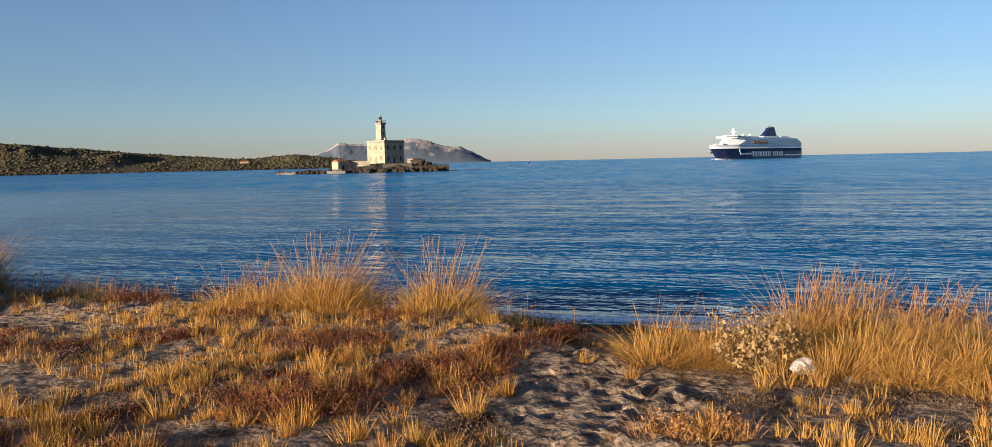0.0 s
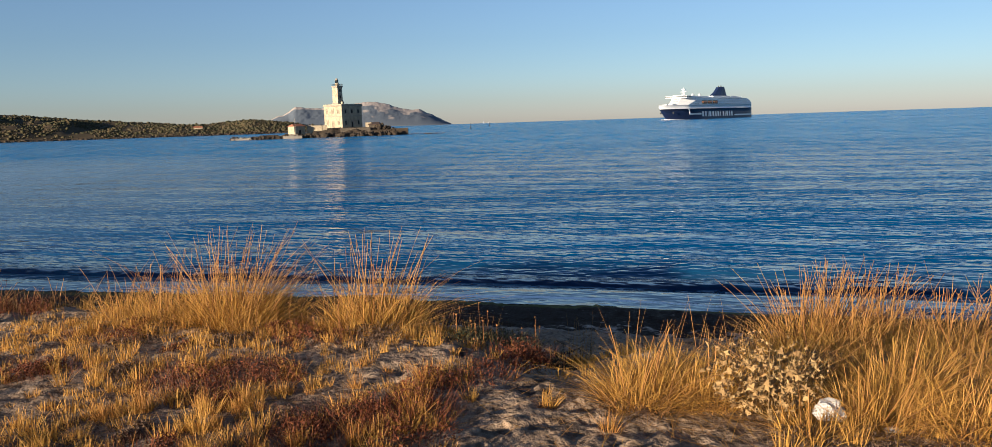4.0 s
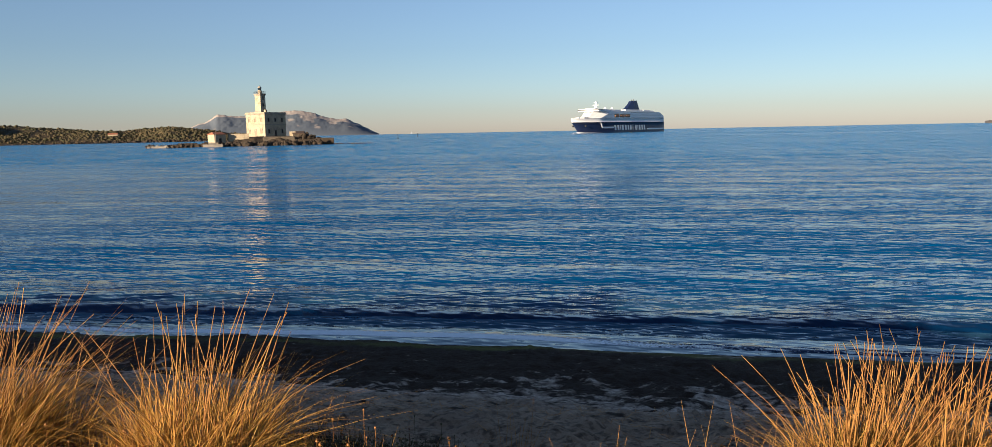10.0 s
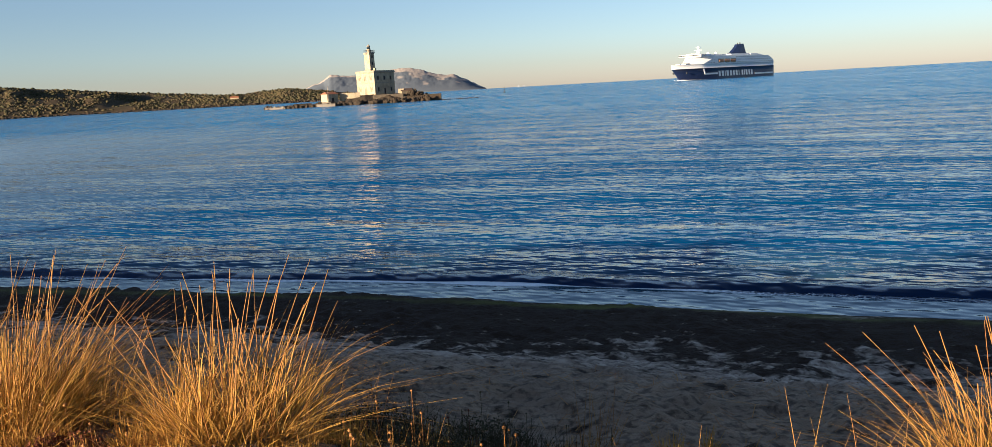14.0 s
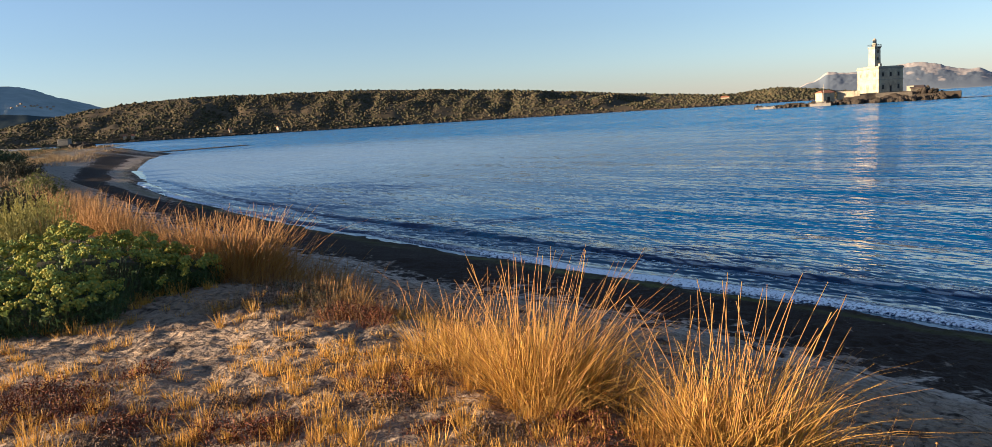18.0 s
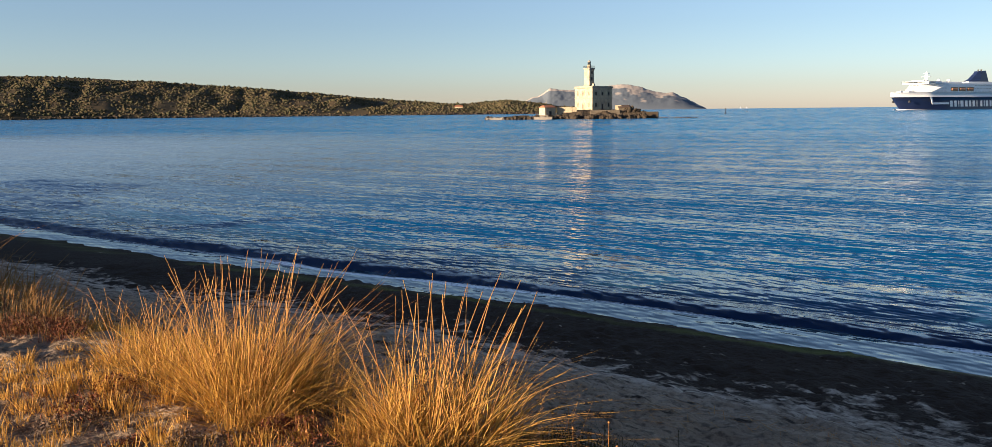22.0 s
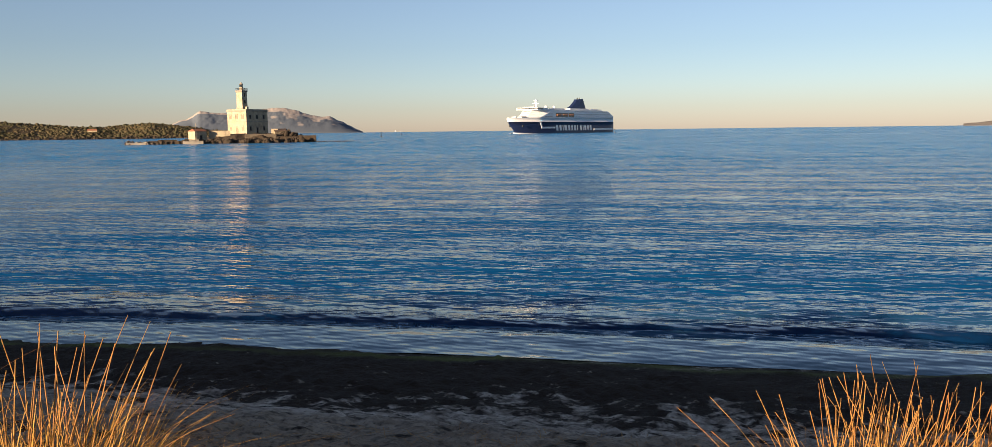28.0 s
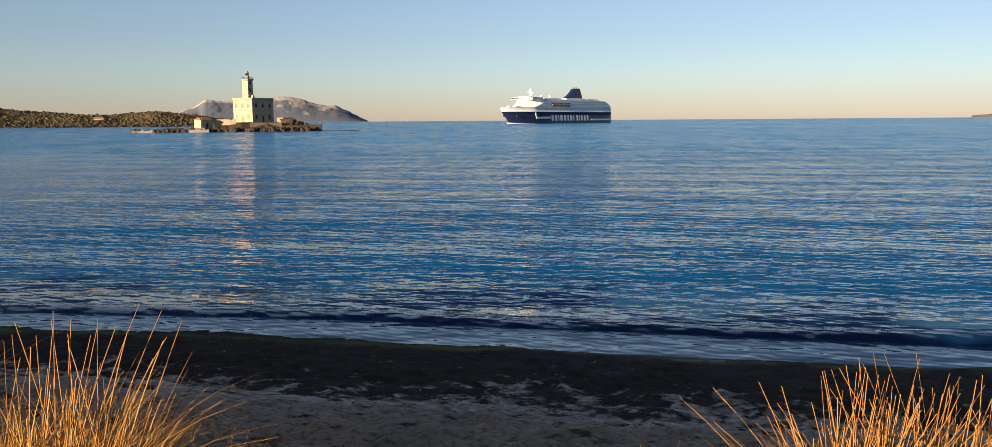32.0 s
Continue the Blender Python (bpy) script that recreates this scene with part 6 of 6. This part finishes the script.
def thistle(x, y, seed):
    rng = np.random.default_rng(seed)
    mat = material("dry_thistle", (0.42, 0.29, 0.115), 0.8, other=(0.32, 0.21, 0.08), island=(0.2, 0.12, 0.045), scale=6, fine=50, translucent=0.15)
    ob = thing("dry_thistle", pose(x, y, ground_at(x, y)), "dead sea holly with curled pale spiny leaves", "plant")
    tagged(part("stem_mass", stem_mesh("stem_mass", stems(rng, 26, 0.10, 0.5, 0.005, 0.6, 0.1, (0, 0), 4, 3, low=0.5)), mat, ob), kind="stuff")
    verts, faces = [], []
    for k in range(480):
        a, q, h = rng.uniform(0, 6.28), 0.28 * math.sqrt(rng.uniform()), rng.uniform(0.05, 0.42)
        q *= 1 + 0.35 * math.sin(3 * a + 1) * math.cos(7 * h)
        c = Vector((q * math.cos(a) * 1.15, q * math.sin(a), h * (1 + 0.2 * math.sin(5 * a))))
        turn = Euler(rng.uniform(0, 6.28, 3)).to_matrix()
        size = 0.013 + 0.032 * rng.uniform() ** 2
        n0 = len(verts)
        for i in range(7):
            ang = math.pi * i / 6 - math.pi / 2
            rr = size * (1.0 if i % 2 == 0 else 0.5)
            verts.append(c + turn @ Vector((rr * math.cos(ang), rr * math.sin(ang), 0.3 * size * math.cos(ang * 2))))
        verts.append(c + turn @ Vector((-0.25 * size, 0, 0.25 * size)))
        for i in range(6):
            faces.append((n0 + i, n0 + i + 1, n0 + 7))
    tagged(part("curled_leaf_mass", raw_mesh("curled_leaf_mass", [tuple(v) for v in verts], faces, False), mat, ob), kind="stuff")


thistle(2.0, 6.5, 81)


def lone_stalks(x, y, n, tall, seed, label):
    rng = np.random.default_rng(seed)
    ob = thing("grass_wisp", pose(x, y, ground_at(x, y) - 0.01), label, "grass", "thin wisps on the slope")
    tagged(part("stalk_mass", stem_mesh("stalk_mass", stems(rng, n, 0.13, tall, 0.0026, 0.3, 0.15, WIND, 5, 3, low=0.4)), STALK, ob), kind="stuff")


for n, (x, y, k, h) in enumerate(((1.42, 10.15, 22, 0.62), (1.3, 9.9, 8, 0.3), (1.75, 7.9, 7, 0.6), (1.5, 7.75, 9, 0.55), (-0.05, 9.3, 12, 0.5), (0.3, 8.7, 14, 0.3), (2.2, 8.3, 10, 0.5), (2.5, 8.35, 14, 0.5), (2.65, 8.15, 16, 0.45), (-4.6, 10.6, 24, 0.28), (-5.2, 10.8, 30, 0.3), (-5.9, 11.0, 30, 0.34))):
    lone_stalks(x, y, k, h, 700 + n, "few thin straw stalks on the sand slope")


def litter():
    """Fallen straws and bits of sea grass lying on the sand."""
    rng = np.random.default_rng(91)
    n = 2600
    x, y = rng.uniform(-8, 4.5, n), rng.uniform(2.8, 13, n)
    z = dune_height(x, y) + 0.012
    a, l = rng.uniform(0, 6.28, n), rng.uniform(0.03, 0.16, n)
    dx, dy = np.cos(a) * l, np.sin(a) * l
    w = 0.0028
    v = np.stack([np.stack([x - dx - dy / l * w, y - dy + dx / l * w, z], 1), np.stack([x - dx + dy / l * w, y - dy - dx / l * w, z], 1), np.stack([x + dx + dy / l * w, y + dy - dx / l * w, z + 0.006], 1), np.stack([x + dx - dy / l * w, y + dy + dx / l * w, z + 0.006], 1)], 1)
    me = raw_mesh("straw_litter", v.reshape(-1, 3), np.arange(n * 4).reshape(-1, 4))
    me.materials.append(STALK)
    tagged(new("straw_litter", me), "broken straws lying on the sand", "litter", kind="stuff")


litter()


# ---- small things far off ----
def cabin():
    x, y = bearing(62.35, 215)
    ob = thing("beach_cabin", pose(x, y, ground_at(x, y), 0, 0, 40), "small pale beach cabin on dark posts", "cabin")
    for px in (-0.9, 0.9):
        for py in (-0.8, 0.8):
            part("post", boxes((px - 0.1, py - 0.1, -0.4, px + 0.1, py + 0.1, 0.9)), DARK, ob)
    part("body", boxes((-1.2, -1.05, 0.9, 1.2, 1.05, 2.3), bevel=0.04), CONCRETE, ob)
    part("roof", boxes((-1.3, -1.15, 2.3, 1.3, 1.15, 2.42)), CONCRETE, ob)
    # near-black block added in the space between the posts
    part("under_block", boxes((-0.7, -0.6, 0.1, 0.7, 0.6, 0.9)), DARK, ob)
    rng = np.random.default_rng(5)
    for k in range(26):
        az, d = 62.1 - 1.3 * rng.uniform() ** 1.2, 214 + rng.normal(0, 3)
        px, py = bearing(az, d)
        size = rng.uniform(0.5, 1.3)
        rock = new("shore_rock", bpy.data.meshes["rock"])
        rock.matrix_world = Matrix.LocRotScale((px, py, max(0.1, ground_at(px, py)) + 0.1), Euler(rng.uniform(0, 6, 3)), Vector((size * 1.4, size, size * 0.8)))
        tagged(rock, "dark rock at the end of the beach", "rock", "rocks at the point")
    for k in range(30):
        az, d = 58 - 6.5 * k / 30 + rng.normal(0, 0.1), 225 + 0.6 * k + rng.normal(0, 1)
        px, py = bearing(az, d)
        size = rng.uniform(0.5, 0.9)
        rock = new("shore_rock", bpy.data.meshes["rock"])
        rock.matrix_world = Matrix.LocRotScale((px, py, -0.05), Euler((0, 0, rng.uniform(0, 6))), Vector((size * 3.0, size * 2.0, 0.32)))
        tagged(rock, "low dark reef rock in the shallow water", "rock", "reef off the point")


cabin()


def house(x, y, z, w, d, h, turn, roofed=True):
    ob = thing("house", pose(x, y, z, 0, 0, turn), "small pale house far across the bay", "house", "far houses")
    part("wall", boxes((-w / 2, -d / 2, -3, w / 2, d / 2, h)), PLASTER, ob)
    bm = bmesh.new()
    a = [bm.verts.new(q) for q in ((-w / 2 - 0.3, -d / 2 - 0.3, h), (w / 2 + 0.3, -d / 2 - 0.3, h), (w / 2 + 0.3, d / 2 + 0.3, h), (-w / 2 - 0.3, d / 2 + 0.3, h), (-w / 2, 0, h + 1.6), (w / 2, 0, h + 1.6))]
    for f in ((0, 1, 5, 4), (1, 2, 5), (2, 3, 4, 5), (3, 0, 4), (3, 2, 1, 0)):
        bm.faces.new([a[i] for i in f])
    part("roof", bm, TILE, ob)


def far_houses():
    rng = np.random.default_rng(33)

    def on(ob_mesh, az, line_az, v, nv=34):
        co = np.empty(len(ob_mesh.vertices) * 3, np.float32)
        ob_mesh.vertices.foreach_get("co", co)
        co = co.reshape(-1, nv, 3)
        i = int(np.clip(np.interp(az, line_az, np.arange(len(line_az))), 0, len(line_az) - 1))
        return co[i, v]
    for az, up in ((67.6, 2.5), (67.5, 2.55), (67.2, 2.45), (65.0, 2.3), (64.6, 2.38), (64.45, 2.42), (64.3, 2.3), (64.0, 2.33), (63.8, 2.25), (63.6, 2.35), (63.4, 2.2), (63.2, 2.25), (62.9, 2.12), (62.7, 2.2)):
        p = next(q for v in range(34) for q in (on(mountain.data, az, mountain_az, v),) if math.degrees(math.atan2(q[2] - EYE_Z, math.hypot(q[0] - EYE_X, q[1] - EYE_Y))) > up - 0.1)
        house(p[0], p[1], p[2], rng.uniform(5, 8), 6, rng.uniform(2, 3.5), rng.uniform(0, 90))
    for az, v, w in ((18.1, 8, 9), (49.2, 1, 3), (58.5, 1, 3), (58.9, 1, 3), (52.5, 1, 3)):
        p = on(hill.data, az, hill_az, v)
        house(p[0], p[1], p[2] + 0.3, w, 3, 2, rng.uniform(0, 90))


far_houses()


def buoys():
    for az, d in ((-0.6, 620), (-2.0, 900), (-17.2, 800)):
        x, y = bearing(az, d)
        ob = thing("channel_buoy", pose(x, y, 0), "small dark channel buoy on the sea", "buoy", "channel buoys")
        part("float", prism(ring(0.9, 10), -0.4, 0.7, top=0.85), IRON, ob)
        part("mast", prism(ring(0.25, 6), 0.7, 3.4, top=0.6), IRON, ob)
        part("top_mark", prism(ring(0.45, 8), 3.4, 4.1, top=0.3), IRON, ob)
    for az, d in ((-1.6, 4300), (-2.0, 4400)):
        x, y = bearing(az, d)
        ob = thing("sailing_boat", pose(x, y, 0, 0, 0, 30), "tiny white sailing boat on the horizon", "boat", "boats on the horizon")
        part("hull", prism([(-4.5, -1.3), (3, -1.4), (5.5, 0), (3, 1.4), (-4.5, 1.3)], -0.4, 1.1), WHITE, ob)
        part("mast", prism(ring(0.12, 6), 1.1, 12), WHITE, ob)
        bm = bmesh.new()
        a = [bm.verts.new(q) for q in ((0, 0.02, 2), (-4.3, 0.3, 2.2), (0, 0.02, 11.5), (0, -0.02, 2), (-4.3, 0.26, 2.2), (0, -0.02, 11.5))]
        bm.faces.new(a[:3])
        bm.faces.new(a[3:][::-1])
        part("sail", bm, WHITE, ob)


buoys()


# ---- what moves ----
def motions():
    heading, speed = 226.58, 5.235
    hx, hy = math.sin(radians(heading)), math.cos(radians(heading))
    walk(ferry, [(t, pose(333.5 + hx * speed * t, 1040.5 + hy * speed * t, 0, 0, 0, 90 - heading)) for t in (0.0, 16.0, 32.0)])
    walk(sea, [(0.0, pose(0, 0, 0)), (16.0, pose(-1.6, -4.6, 0)), (32.0, pose(-3.2, -9.2, 0))])
    out = (0.327, 0.945)
    walk(swash, [(t * 1.0, pose(out[0] * w, out[1] * w, 0.02 * w)) for t, w in ((0, 0.1), (2, -0.35), (4, 0.25), (6, -0.3), (8, 0.2), (10, -0.35), (12, 0.15), (14, -0.2), (16, 0.25), (18, -0.3), (20, 0.2), (22, -0.3), (24, 0.2), (26, -0.35), (28, 0.3), (30, -0.3), (32, 0.1))])
    # when each wave breaks; two crests and two lines of foam take turns
    breaks = (-0.7, 2.3, 5.3, 8.3, 11.3, 14.1, 16.8, 19.5, 22.3, 25.2, 29.4, 32.2, 35.4, 38.0)
    times = np.arange(0, 32.01, 0.4)
    for n in range(2):
        for ob, section in ((crests[n], ((-3.2, 4.4, -0.34), (-2.0, 2.9, -0.12), (-1.0, 1.9, 0.0), (0, 0.9, 0.03), (0.9, 0.1, -0.05), (1.5, -0.1, -0.2), (2.2, 4.4, -0.45))),
                            (foams[n], ((-1.0, 1.4, -0.25), (-0.2, 0.95, -0.06), (0.4, 0.6, 0.02), (1.4, 0.25, 0.02), (2.2, 0.1, -0.12), (3.0, 1.4, -0.3)))):
            rows = [(t + dt, w, z) for t in breaks[1 - n::2] for dt, w, z in section]
            ws, zs = np.interp(times, [r[0] for r in rows], [r[1] for r in rows]), np.interp(times, [r[0] for r in rows], [r[2] for r in rows])
            walk(ob, [(float(t), pose(out[0] * w, out[1] * w, z)) for t, w, z in zip(times, ws, zs)])


motions()
